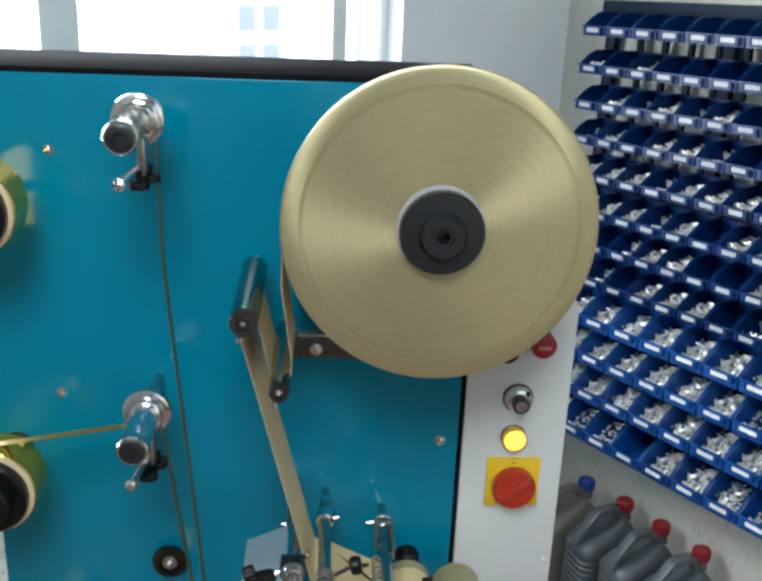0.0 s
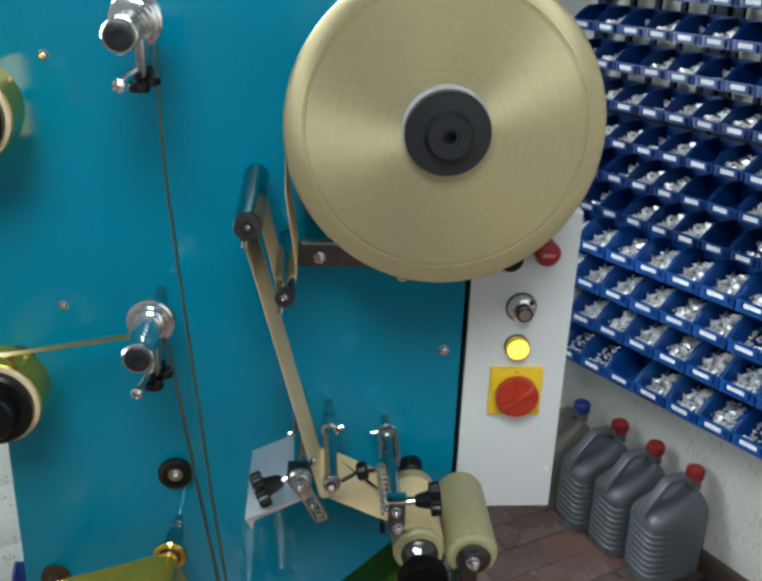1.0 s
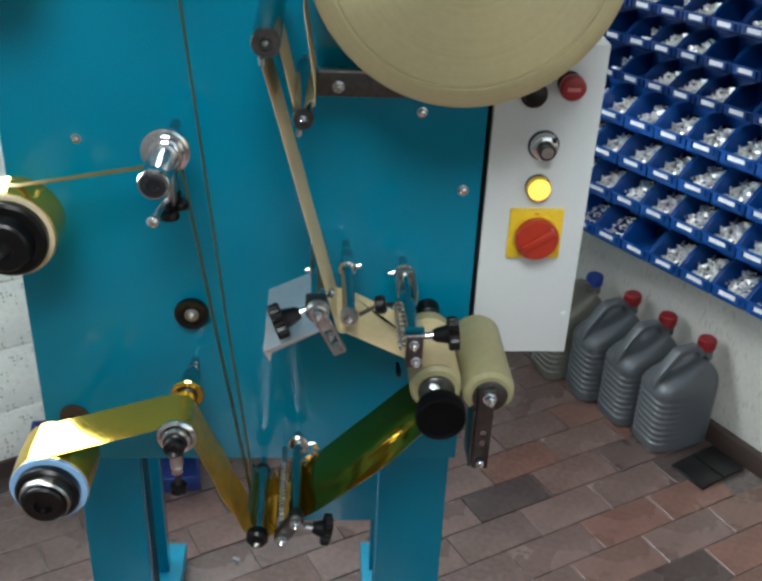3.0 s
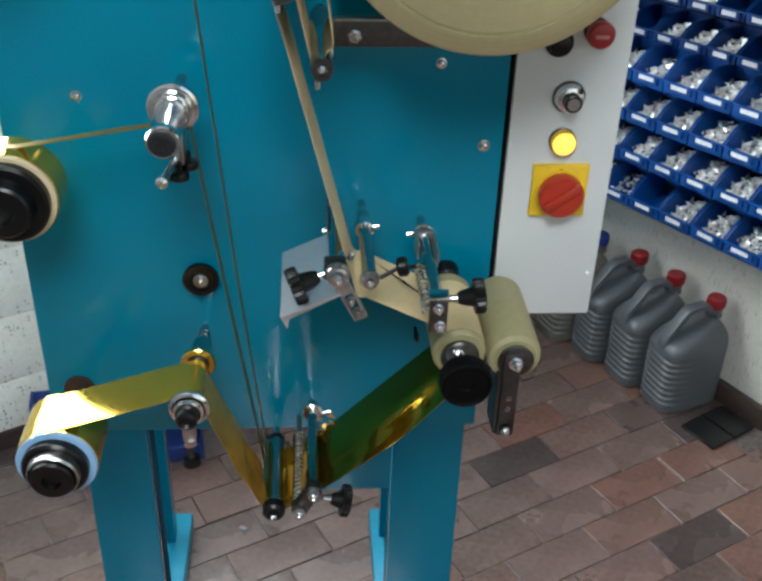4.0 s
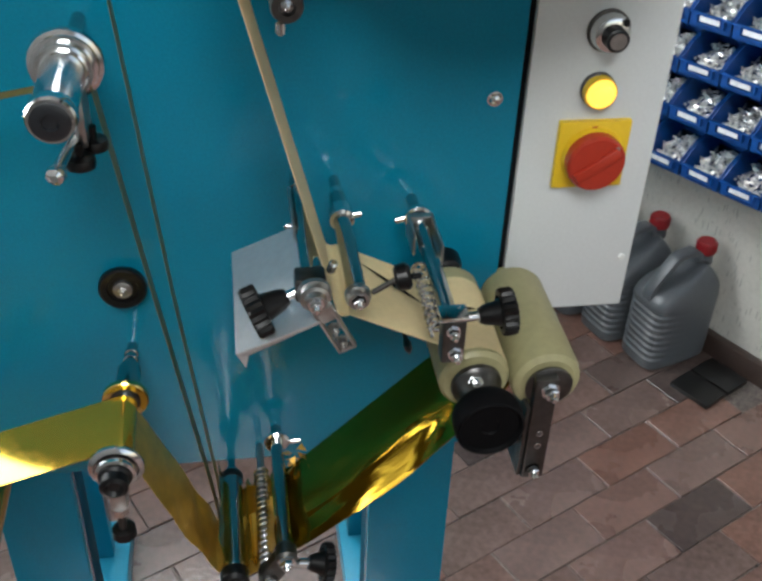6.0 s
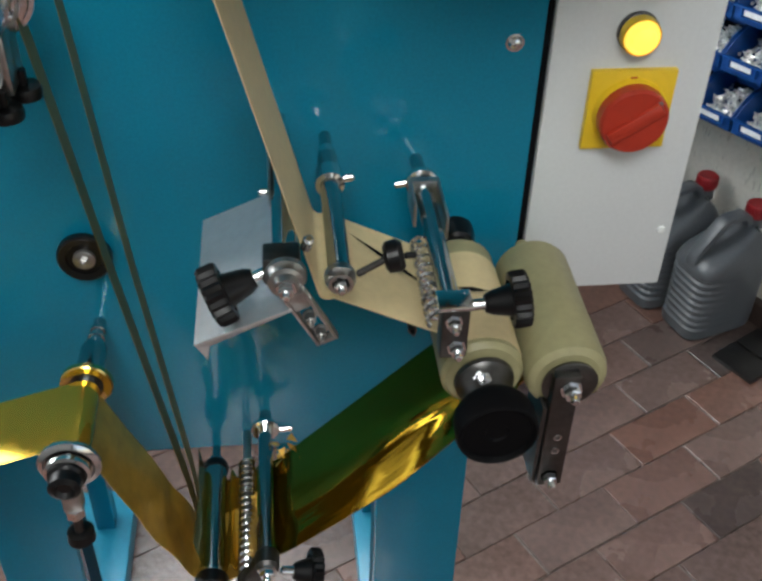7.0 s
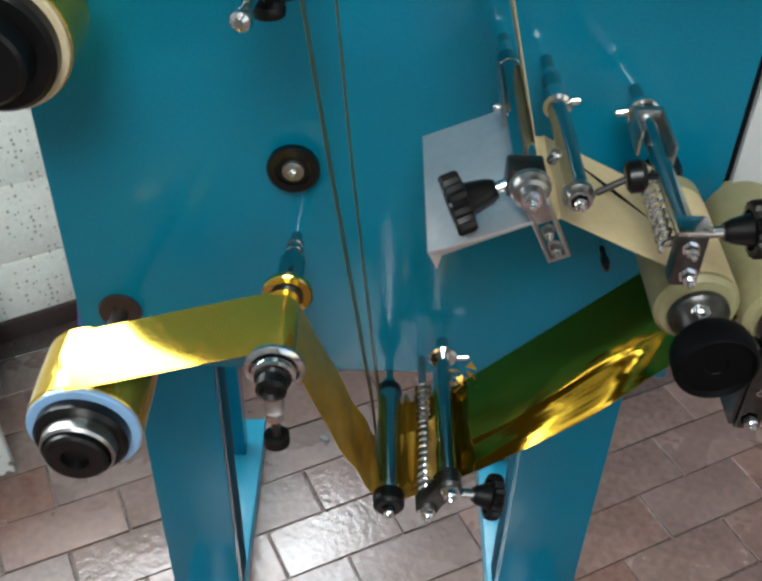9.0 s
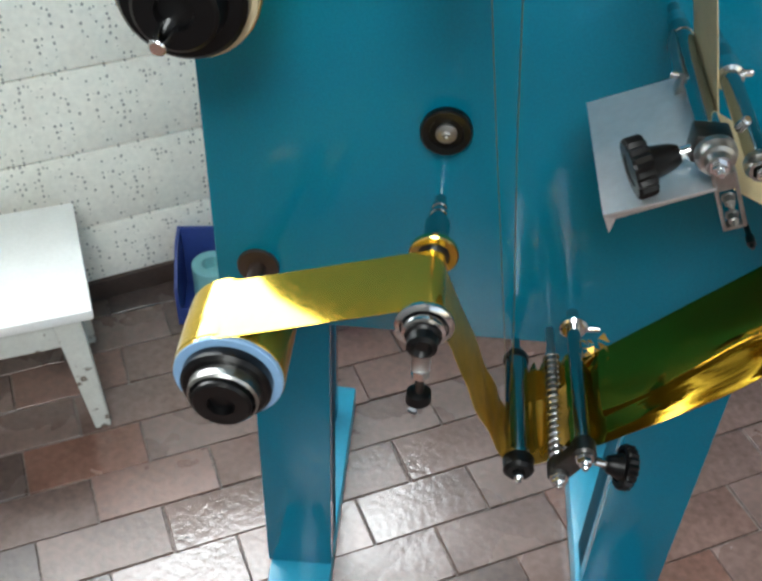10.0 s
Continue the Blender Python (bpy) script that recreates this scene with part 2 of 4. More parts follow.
def board_material(name, colour, streak):
    """White acoustic board: rows of punched holes, or vertical combed streaks."""
    m = material(name, colour, 0.75, vary=0.12, scale=6, grain=90, bump=0.25)
    nt, b = nodes_of(m)
    co = nt.nodes.new("ShaderNodeTexCoord")
    mp = nt.nodes.new("ShaderNodeMapping")
    mp.inputs["Scale"].default_value = (1, 170, 24) if streak else (112, 1, 84)
    nt.links.new(co.outputs["Object"], mp.inputs["Vector"])
    vo = nt.nodes.new("ShaderNodeTexVoronoi")
    vo.voronoi_dimensions = "3D"
    vo.inputs["Scale"].default_value = 1.0
    vo.inputs["Randomness"].default_value = 0.9 if streak else 0.40
    nt.links.new(mp.outputs[0], vo.inputs["Vector"])
    patch = nt.nodes.new("ShaderNodeTexNoise")
    patch.inputs["Scale"].default_value = 22.0
    pm = nt.nodes.new("ShaderNodeMapping")
    pm.inputs["Scale"].default_value = (1, 1, 1) if streak else (3.6, 1, 1.1)
    nt.links.new(co.outputs["Object"], pm.inputs["Vector"])
    nt.links.new(pm.outputs[0], patch.inputs["Vector"])
    lim = nt.nodes.new("ShaderNodeMapRange")
    lim.inputs["From Min"].default_value, lim.inputs["From Max"].default_value = 0.44, 0.58
    lim.inputs["To Min"].default_value, lim.inputs["To Max"].default_value = 0.0, 0.30 if streak else 0.29
    nt.links.new(patch.outputs["Fac"], lim.inputs["Value"])
    less = nt.nodes.new("ShaderNodeMath")
    less.operation = "LESS_THAN"
    nt.links.new(vo.outputs["Distance"], less.inputs[0])
    nt.links.new(lim.outputs[0], less.inputs[1])
    old = b.inputs["Base Color"].links[0].from_socket
    mix = nt.nodes.new("ShaderNodeMix")
    mix.data_type = "RGBA"
    nt.links.new(less.outputs[0], mix.inputs["Factor"])
    nt.links.new(old, mix.inputs[6])
    mix.inputs[7].default_value = (*[c * (0.72 if streak else 0.45) for c in colour], 1)
    nt.links.new(mix.outputs[2], b.inputs["Base Color"])
    bp = nt.nodes.new("ShaderNodeBump")
    bp.inputs["Strength"].default_value, bp.inputs["Distance"].default_value, bp.invert = 0.6, 0.003, True
    nt.links.new(less.outputs[0], bp.inputs["Height"])
    nt.links.new(bp.outputs[0], b.inputs["Normal"])
    return m


hole_board = board_material("perforated_white_board", (0.90, 0.885, 0.80), False)
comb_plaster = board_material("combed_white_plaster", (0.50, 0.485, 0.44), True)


# ---- builders ----
def finish(name, bm, mat, smooth=30):
    me = bpy.data.meshes.new(name)
    bmesh.ops.recalc_face_normals(bm, faces=bm.faces)
    bm.to_mesh(me)
    bm.free()
    if smooth:
        me.polygons.foreach_set("use_smooth", [True] * len(me.polygons))
        me.set_sharp_from_angle(angle=radians(smooth))
    me.materials.append(mat)
    return me


def part(name, bm, mat, parent=None, label="", smooth=30):
    """One mesh object, made in world (or the thing's own) coordinates, under a thing or a part."""
    ob = new(name, finish(name, bm, mat, smooth))
    if parent is not None:
        ob.parent = parent
        if parent.type == "EMPTY":
            ob.location = -parent.location
    if label:
        ob["label"] = label
    return ob


def thing(name, at, label, category, group="", kind=""):
    ob = new(name)
    ob.empty_display_size = 0.05
    ob.location = at
    return tagged(ob, label, category, group, kind)


def box(x0, x1, y0, y1, z0, z1, bevel=0.0, bm=None, m=None):
    bm = bm or bmesh.new()
    c = Matrix.Translation(((x0 + x1) / 2, (y0 + y1) / 2, (z0 + z1) / 2)) @ Matrix.Diagonal((x1 - x0, y1 - y0, z1 - z0, 1))
    r = bmesh.ops.create_cube(bm, size=1, matrix=(m or Matrix()) @ c)
    if bevel:
        es = {e for v in r["verts"] for e in v.link_edges}
        bmesh.ops.bevel(bm, geom=list(es), offset=bevel, segments=2, affect="EDGES", profile=0.5)
    return bm


def lathe(origin, axis, profile, seg=32, bm=None):
    """A turned shape: profile rows are (distance along the axis, radius)."""
    bm = bm or bmesh.new()
    w = Vector(axis).normalized()
    a = w.orthogonal().normalized()
    c = w.cross(a)
    rings = []
    for d, r in profile:
        o = Vector(origin) + w * d
        if r <= 1e-6:
            rings.append([bm.verts.new(o)])
        else:
            rings.append([bm.verts.new(o + a * r * math.cos(2 * math.pi * i / seg) + c * r * math.sin(2 * math.pi * i / seg)) for i in range(seg)])
    for p, q in zip(rings, rings[1:]):
        for i in range(seg):
            j = (i + 1) % seg
            if len(p) == 1 and len(q) > 1:
                bm.faces.new((p[0], q[i], q[j]))
            elif len(q) == 1 and len(p) > 1:
                bm.faces.new((p[i], p[j], q[0]))
            elif len(p) > 1:
                bm.faces.new((p[i], p[j], q[j], q[i]))
    return bm


def rod(p, q, r, bevel=0.0012, seg=24, bm=None):
    d = (Vector(q) - Vector(p)).length
    e = min(bevel, r * 0.5)
    return lathe(p, Vector(q) - Vector(p), [(0, 0), (0, r - e), (e, r), (d - e, r), (d, r - e), (d, 0)], seg, bm)


def along(x, z, y0, profile, seg=32, bm=None):
    """Turned about an axis that stands out of the panel; distances count towards the viewer from y0."""
    return lathe((x, y0, z), (0, -1, 0), profile, seg, bm)


def ribbon(points, y0, y1, thick=0.0006, wave=0.0, across=8, bm=None, step=0.006, curl=0.0, wf=(18, 26), grow=0.0):
    """A film led through points (x, z), from depth y0 to y1."""
    bm = bm or bmesh.new()
    path = []
    for (xa, za), (xb, zb) in zip(points, points[1:]):
        n = max(1, int(math.hypot(xb - xa, zb - za) / step))
        path += [(xa + (xb - xa) * i / n, za + (zb - za) * i / n) for i in range(n)]
    path.append(points[-1])
    rows = []
    for k, (x, z) in enumerate(path):
        a, c = path[max(0, k - 1)], path[min(len(path) - 1, k + 1)]
        t = Vector((c[0] - a[0], 0, c[1] - a[1])).normalized()
        nrm = Vector((-t.z, 0, t.x))
        row = []
        for i in range(across + 1):
            y = y0 + (y1 - y0) * i / across
            w = wave * noise.noise(Vector((x * wf[0], y * wf[1], z * wf[0]))) * (min(1, (i / across) ** 2 * 1.8) if curl < -0.01 else 1) if wave else 0
            w *= (k / len(path)) ** grow if grow else 1
            w += curl * max(0, i / across - 0.35) ** 2 * math.sin(math.pi * min(1, k / max(1, len(path) - 1) * 1.1)) ** 0.5
            row.append((Vector((x, y, z)) + nrm * (w + thick / 2), Vector((x, y, z)) + nrm * (w - thick / 2)))
        rows.append([(bm.verts.new(p), bm.verts.new(q)) for p, q in row])
    for ra, rb in zip(rows, rows[1:]):
        for i in range(across):
            bm.faces.new((ra[i][0], ra[i + 1][0], rb[i + 1][0], rb[i][0]))
            bm.faces.new((ra[i][1], rb[i][1], rb[i + 1][1], ra[i + 1][1]))
        bm.faces.new((ra[0][0], rb[0][0], rb[0][1], ra[0][1]))
        bm.faces.new((ra[across][0], ra[across][1], rb[across][1], rb[across][0]))
    return bm


def arc(cx, cz, r, a0, a1, n=10):
    return [(cx + r * math.cos(radians(a0 + (a1 - a0) * i / n)), cz + r * math.sin(radians(a0 + (a1 - a0) * i / n))) for i in range(n + 1)]


def coil(p, q, r, wire, turns, seg=6):
    """A wound spring between two points."""
    bm = bmesh.new()
    p, q = Vector(p), Vector(q)
    w = (q - p).normalized()
    a = w.orthogonal().normalized()
    c = w.cross(a)
    rings = []
    n = turns * 14
    for k in range(n + 1):
        f = 2 * math.pi * turns * k / n
        o = p + (q - p) * k / n + (a * math.cos(f) + c * math.sin(f)) * r
        out = (a * math.cos(f) + c * math.sin(f))
        rings.append([bm.verts.new(o + out * wire * math.cos(2 * math.pi * i / seg) + w * wire * math.sin(2 * math.pi * i / seg)) for i in range(seg)])
    for s, t in zip(rings, rings[1:]):
        for i in range(seg):
            bm.faces.new((s[i], s[(i + 1) % seg], t[(i + 1) % seg], t[i]))
    return bm


def hexbolt(p, axis, r=0.005, h=0.004, bm=None):
    bm = lathe(p, axis, [(0, 0), (0, r * 1.35), (0.001, r * 1.35), (0.001, r), (h, r), (h + 0.0005, r * 0.85), (h + 0.0005, 0)], 6, bm)
    return lathe(Vector(p) + Vector(axis).normalized() * h, axis, [(0, 0), (0, r * 0.5), (h * 0.7, r * 0.5), (h * 0.9, r * 0.35), (h * 0.9, 0)], 12, bm)


def fluted_knob(p, axis, r, length, parent, stem=0.016):
    """Black grip knob: chrome stem, cone and a fluted disc; parts of one knob."""
    w = Vector(axis).normalized()
    p = Vector(p)
    k = part("knob", lathe(p + w * stem, w, [(0, 0), (0, r * 0.3), (length * 0.15, r * 0.42), (length * 0.55, r * 0.55), (length * 0.6, r * 0.6), (length * 0.6, 0)], 24), black_plastic, parent, "black plastic grip knob")
    bm = bmesh.new()
    a = w.orthogonal().normalized()
    c = w.cross(a)
    n = 40
    rows = []
    for d, s in ((0.58, 0.7), (0.6, 0.95), (0.66, 1.0), (0.94, 1.0), (1.0, 0.94), (1.0, 0.55), (0.97, 0.5), (0.97, 0.001)):
        row = []
        for i in range(n):
            f = 2 * math.pi * i / n
            rr = r * s * (1 - (0.10 if (i % 2 == 0 and s > 0.9) else 0))
            row.append(bm.verts.new(p + w * (stem + length * d) + (a * math.cos(f) + c * math.sin(f)) * rr))
        rows.append(row)
    for s, t in zip(rows, rows[1:]):
        for i in range(n):
            bm.faces.new((s[i], s[(i + 1) % n], t[(i + 1) % n], t[i]))
    part("grip", bm, black_plastic, k, smooth=25)
    part("stem", rod(p, p + w * (stem + 0.004), r * 0.2), chrome, k, "chrome threaded stem")
    return k


# ---- the room ----
def room_box(name, u0, u1, v0, v1, z0, z1, mat, label, category, bevel=0.0):
    ob = part(name, box(u0, u1, v0, v1, z0, z1, bevel), mat)
    ob.matrix_world = ROOM
    return tagged(ob, label, category, "", "structure")


WALL_U, WALL_V, HIGH = 1.10, 1.125, 2.75
floor = room_box("floor", -1.95, WALL_U + 0.2, -3.2, WALL_V + 0.2, -0.08, -0.0045, grout, "cement bed with pale joints under clay floor tiles", "floor")
RU0, RU1, RV0, RV1 = -1.70, -0.70, -1.95, -0.75          # ceiling opening added for the overhead light
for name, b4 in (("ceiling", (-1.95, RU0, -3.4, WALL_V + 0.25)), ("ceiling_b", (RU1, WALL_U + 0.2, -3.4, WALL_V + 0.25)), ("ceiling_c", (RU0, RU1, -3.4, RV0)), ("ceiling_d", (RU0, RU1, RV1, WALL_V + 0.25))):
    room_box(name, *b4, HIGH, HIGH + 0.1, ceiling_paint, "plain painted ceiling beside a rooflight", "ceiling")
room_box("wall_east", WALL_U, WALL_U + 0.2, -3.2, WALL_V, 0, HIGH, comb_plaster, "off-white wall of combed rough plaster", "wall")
# unseen rear wall, opened only to hold the fill lamp
room_box("wall_south_a", -1.95, -1.75, -3.4, -3.2, 0, HIGH, room_paint, "plain painted unseen wall beside an opening added for the fill lamp", "wall")
room_box("wall_south_b", 1.05, WALL_U + 0.2, -3.4, -3.2, 0, HIGH, room_paint, "plain painted unseen wall beside an opening added for the fill lamp", "wall")
room_box("wall_south_c", -1.75, 1.05, -3.4, -3.2, 0, 0.36, room_paint, "plain painted unseen wall under an opening added for the fill lamp", "wall")
room_box("wall_south_d", -1.75, 1.05, -3.4, -3.2, 2.56, HIGH, room_paint, "plain painted unseen wall over an opening added for the fill lamp", "wall")
SILL, HEAD, WIN0, WIN1 = 0.88, 2.45, -1.60, 0.60
north = room_box("wall_north", -1.95, WALL_U + 0.2, WALL_V, WALL_V + 0.2, 0, SILL, white_paint, "white wall below the window", "wall")
room_box("wall_north_b", WIN1, WALL_U + 0.2, WALL_V, WALL_V + 0.2, SILL, HIGH, white_paint, "white painted wall pier beside the window", "wall")
room_box("wall_north_c", -1.95, WIN0, WALL_V, WALL_V + 0.2, SILL, HIGH, white_paint, "white painted wall beside the window", "wall")
room_box("wall_north_d", WIN0, WIN1, WALL_V, WALL_V + 0.2, HEAD, HIGH, white_paint, "white painted lintel above the window", "wall")
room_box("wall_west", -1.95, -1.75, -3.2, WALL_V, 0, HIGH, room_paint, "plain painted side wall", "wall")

# window: frame, mullions, sill, glass
win = thing("window_1", room(-0.5, WALL_V + 0.05, SILL), "white framed window with clear panes over the machine", "window", "", "structure")


def win_bar(name, u0, u1, v0, v1, z0, z1, mat=None, parent=None, bevel=0.004):
    bm = box(u0, u1, v0, v1, z0, z1, bevel)
    bm.transform(ROOM)
    return part(name, bm, mat or frame_white, parent or win)


FV = WALL_V + 0.06
for z0, z1 in ((SILL, SILL + 0.06), (HEAD - 0.06, HEAD)):
    win_bar("window_frame", WIN0, WIN1, FV, FV + 0.06, z0, z1)
for u0, u1 in ((WIN0, WIN0 + 0.06), (WIN1 - 0.004, WIN1 + 0.001), (0.453, 0.491), (-0.189, -0.112), (-0.95, -0.88)):
    win_bar("window_frame", u0, u1, FV + 0.001, FV + 0.059, SILL + 0.055, HEAD - 0.055)
win_bar("window_sill", WIN0 + 0.001, WIN1 - 0.001, WALL_V - 0.03, FV, SILL - 0.001, SILL + 0.02)

# outside: overbright distance with the faint outline of flats, all made to glow
sky_glow = bpy.data.materials.new("overbright_sky")
sky_glow.use_nodes = True
nt, b = nodes_of(sky_glow)
b.inputs["Base Color"].default_value = (0.8, 0.85, 0.9, 1)
b.inputs["Emission Color"].default_value = (0.94, 0.97, 1.0, 1)
b.inputs["Emission Strength"].default_value = 3.5
bd = part("backdrop", box(-14, 22, 14.0, 14.1, -6, 12), sky_glow)
bd.matrix_world = ROOM
tagged(bd, "overbright sky and distance outside the window, a glowing sheet", "backdrop", "", "structure")
flats = thing("apartment_building", room(4.0, 9.0, -6), "pale apartment building outside the window, its bright daylight put in as glow", "building")


# emission stands in for overbright daylight on the building and its panes
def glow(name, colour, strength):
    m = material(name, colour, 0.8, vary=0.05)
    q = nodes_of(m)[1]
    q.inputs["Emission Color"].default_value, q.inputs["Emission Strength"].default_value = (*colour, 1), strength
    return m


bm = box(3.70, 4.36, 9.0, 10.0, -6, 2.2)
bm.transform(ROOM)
part("wall", bm, glow("glowing_facade", (0.86, 0.92, 1.0), 1.0), flats)
pane = glow("glowing_pane", (0.62, 0.72, 0.90), 0.9)
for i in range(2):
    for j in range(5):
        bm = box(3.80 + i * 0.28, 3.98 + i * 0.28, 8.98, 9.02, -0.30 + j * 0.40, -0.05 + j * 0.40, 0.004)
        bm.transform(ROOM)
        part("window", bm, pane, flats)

# acoustic boards on the north wall, each a panel of its own
BW, BH = 0.60, 0.1595
for r in range(7):
    for c in range(5):
        u0 = -2.0 + c * BW
        z0 = 0.012 + r * BH
        if z0 + 0.06 > SILL:
            continue
        bm = box(0, BW - 0.003, -0.012, 0.0, 0, min(BH, SILL - 0.002 - z0) - 0.003, 0.0015)
        ob = part("wall_panel", bm, hole_board, north)
        ob.matrix_parent_inverse = Matrix()
        ob.location = (u0, WALL_V - 0.0005, z0)
room_box("skirting", -1.75, WALL_U - 0.02, WALL_V - 0.022, WALL_V - 0.001, -0.003, 0.044, skirting, "dark brown glazed tile skirting along the wall", "skirting", 0.002)
room_box("skirting_east", WALL_U - 0.022, WALL_U - 0.001, -3.0, WALL_V - 0.023, -0.003, 0.05, skirting, "dark brown glazed tile skirting along the wall", "skirting", 0.002)

# ---- the machine's frame ----
mach = thing("foil_winding_machine", (-0.31, 0.13, 0.0), "teal painted steel foil winding machine on two legs", "machine")
PX0, PX1, PZ0, PZ1 = -0.578, -0.037, 0.662, 1.476
panel = part("front_panel", box(PX0, PX1, 0.0, 0.02, PZ0, PZ1, 0.002), teal, mach, "glossy teal painted front panel")
part("housing", box(PX0 + 0.004, PX1 - 0.004, 0.0195, 0.128, PZ0 + 0.004, PZ1 - 0.004, 0.003), teal, mach, "teal steel housing behind the panel")
part("top_cover", box(PX0 - 0.002, PX1 + 0.004, 0.003, 0.134, PZ1 - 0.002, PZ1 + 0.006, 0.0015), matte_black, mach, "black rubber sheet on top")
part("apron", box(-0.245, -0.132, 0.122, 0.127, 0.437, PZ0 + 0.01, 0.001), teal, mach, "teal sheet apron below the panel")
for x0, x1 in ((-0.585, -0.492), (-0.130, -0.024)):
    leg = part("leg", box(x0, x1, 0.128, 0.150, 0.046, PZ0 + 0.02, 0.002), teal, mach, "teal folded steel leg")
    part("flange", box(x1 - 0.005 if x0 < -0.3 else x0 + 0.002, x1 - 0.002 if x0 < -0.3 else x0 + 0.005, 0.149, 0.20, 0.047, PZ0 + 0.018, 0.0008), teal_shaded, leg)
    rx = x1 - 0.055 if x0 < -0.3 else x0 + 0.010
    part("rear_post", box(rx, rx + 0.03, 0.40, 0.43, 0.044, 0.9, 0.002), teal, mach, "teal square rear post")
    foot = part("foot", box(x0 + 0.004 if x0 < -0.3 else x0 - 0.005, x1 if x0 < -0.3 else x1 - 0.004, 0.060, 0.480, 0.004, 0.046, 0.003), teal_light, mach, "light teal steel foot")
    part("pad", box(x0 + 0.012, x1 - 0.012, 0.075, 0.46, -0.0005, 0.0045), black_rubber, foot)
part("crossbar", box(-0.555, -0.06, 0.395, 0.425, 0.87, 0.90, 0.002), teal, mach, "teal rear crossbar")
part("side_plate", box(-0.555, -0.545, 0.139, 0.42, 0.80, 0.92, 0.001), teal, mach)
part("side_plate", box(-0.075, -0.065, 0.139, 0.42, 0.80, 0.92, 0.001), teal, mach)
for x, z, r in ((-0.058, 1.060, 0.0052), (-0.489, 1.397, 0.0045), (-0.495, 1.116, 0.0045), (-0.111, 1.154, 0.0045)):
    part("dome_bolt", along(x, z, 0.001, [(0, 0), (0, r * 1.3), (0.001, r * 1.3), (0.0012, r), (0.0035, r * 0.7), (0.0045, r * 0.3), (0.0045, 0)], 20), chrome, mach, "chrome dome-head bolt")


# ---- spindles with brake levers ----
def spindle(x, z):
    s = part("spindle", along(x, z, 0.001, [(0, 0), (0, 0.0055), (0.040, 0.0055), (0.041, 0.0085), (0.050, 0.0085), (0.051, 0.0070), (0.060, 0.0095), (0.078, 0.0095), (0.078, 0)], 28), tube_steel, mach, "chrome spindle with a brake lever")
    part("flange", along(x, z, -0.076, [(0, 0), (0, 0.020), (0.002, 0.0252), (0.006, 0.0262), (0.009, 0.0252), (0.010, 0.0225), (0.0115, 0.0220), (0.012, 0.0195), (0.020, 0.0190), (0.020, 0)], 40), chrome, s)
    part("sleeve", along(x, z, -0.074, [(0, 0), (0, 0.0165), (0.022, 0.0165), (0.023, 0.0150), (0.080, 0.0146), (0.084, 0.0160), (0.093, 0.0160), (0.095, 0.0148), (0.095, 0)], 36), chrome, s)
    part("end_cap", along(x, z, -0.1685, [(0, 0), (0, 0.0128), (0.002, 0.0128), (0.003, 0.011), (0.003, 0.0055), (0.001, 0.005), (0.001, 0.0)], 28), hub_plastic, s, "dark bored end cap")
    part("arm", box(x + 0.004, x + 0.012, -0.118, -0.088, z - 0.046, z - 0.010, 0.0015), steel, s)
    part("lever", rod((x + 0.006, -0.095, z - 0.040), (x - 0.006, -0.155, z - 0.045), 0.0045), chrome, s)
    part("lever_ball", lathe((x - 0.0045, -0.150, z - 0.045), (-0.2, -1, -0.05), [(0, 0), (0, 0.006), (0.003, 0.0068), (0.007, 0.006), (0.009, 0.003), (0.009, 0)], 20), chrome, s)
    for dx, dy, dz in ((0.006, -0.122, -0.052), (0.013, -0.100, -0.050)):
        part("thumb_knob", lathe((x + dx, dy, z + dz + 0.012), (0, 0, -1), [(0, 0), (0, 0.003), (0.009, 0.003), (0.010, 0.0095), (0.013, 0.0105), (0.017, 0.010), (0.018, 0.007), (0.018, 0)], 22), black_plastic, s, "black thumb knob")
    return s


spindle(-0.380, 1.447)
spindle(-0.384, 1.136)


# ---- guide rollers, arm, small wheel ----
def guide_roller(x, z, tip, r, body=None):
    g = part("guide_roller", along(x, z, 0.001, [(0, 0), (0, 0.0045), (0.030, 0.0045), (0.030, 0)], 18), steel, mach, "chrome guide roller on a shaft")
    part("tube", along(x, z, -0.027, [(0, 0), (0, r * 0.9), (0.002, r), (-tip - 0.034, r), (-tip - 0.034, 0)], 32), body or chrome, g)
    part("end_ring", along(x, z, tip + 0.009, [(0, 0), (0, r * 0.98), (0.006, r * 1.0), (0.009, r * 0.92), (0.009, r * 0.5), (0.006, r * 0.45), (0.006, 0)], 30), dark_steel, g)
    part("bolt", hexbolt((x, tip + 0.004, z), (0, -1, 0), 0.0032, 0.004), chrome, g)
    part("clip", lathe((x - 0.004, tip + 0.004, z - r * 1.05), (0, 0, -1), [(0, 0), (0, 0.0028), (0.006, 0.0028), (0.007, 0.0015), (0.007, 0)], 14), chrome, g)
    return g


green_tube = material("dark_green_chrome", (0.20, 0.26, 0.23), 0.12, 1.0, vary=0.1)
guide_roller(-0.273, 1.281, -0.187, 0.0135, green_tube)
guide_roller(-0.240, 1.212, -0.190, 0.0098, tube_steel)
armb = part("tension_arm", box(-0.232, -0.085, -0.058, -0.050, 1.190, 1.216, 0.0012, m=Matrix()), dark_steel, mach, "dark steel tension arm plate")
part("top_edge", box(-0.226, -0.085, -0.062, -0.0485, 1.2165, 1.219, 0.0006), steel, armb)
part("bolt", hexbolt((-0.206, -0.0585, 1.201), (0, -1, 0), 0.0055, 0.004), chrome, armb)
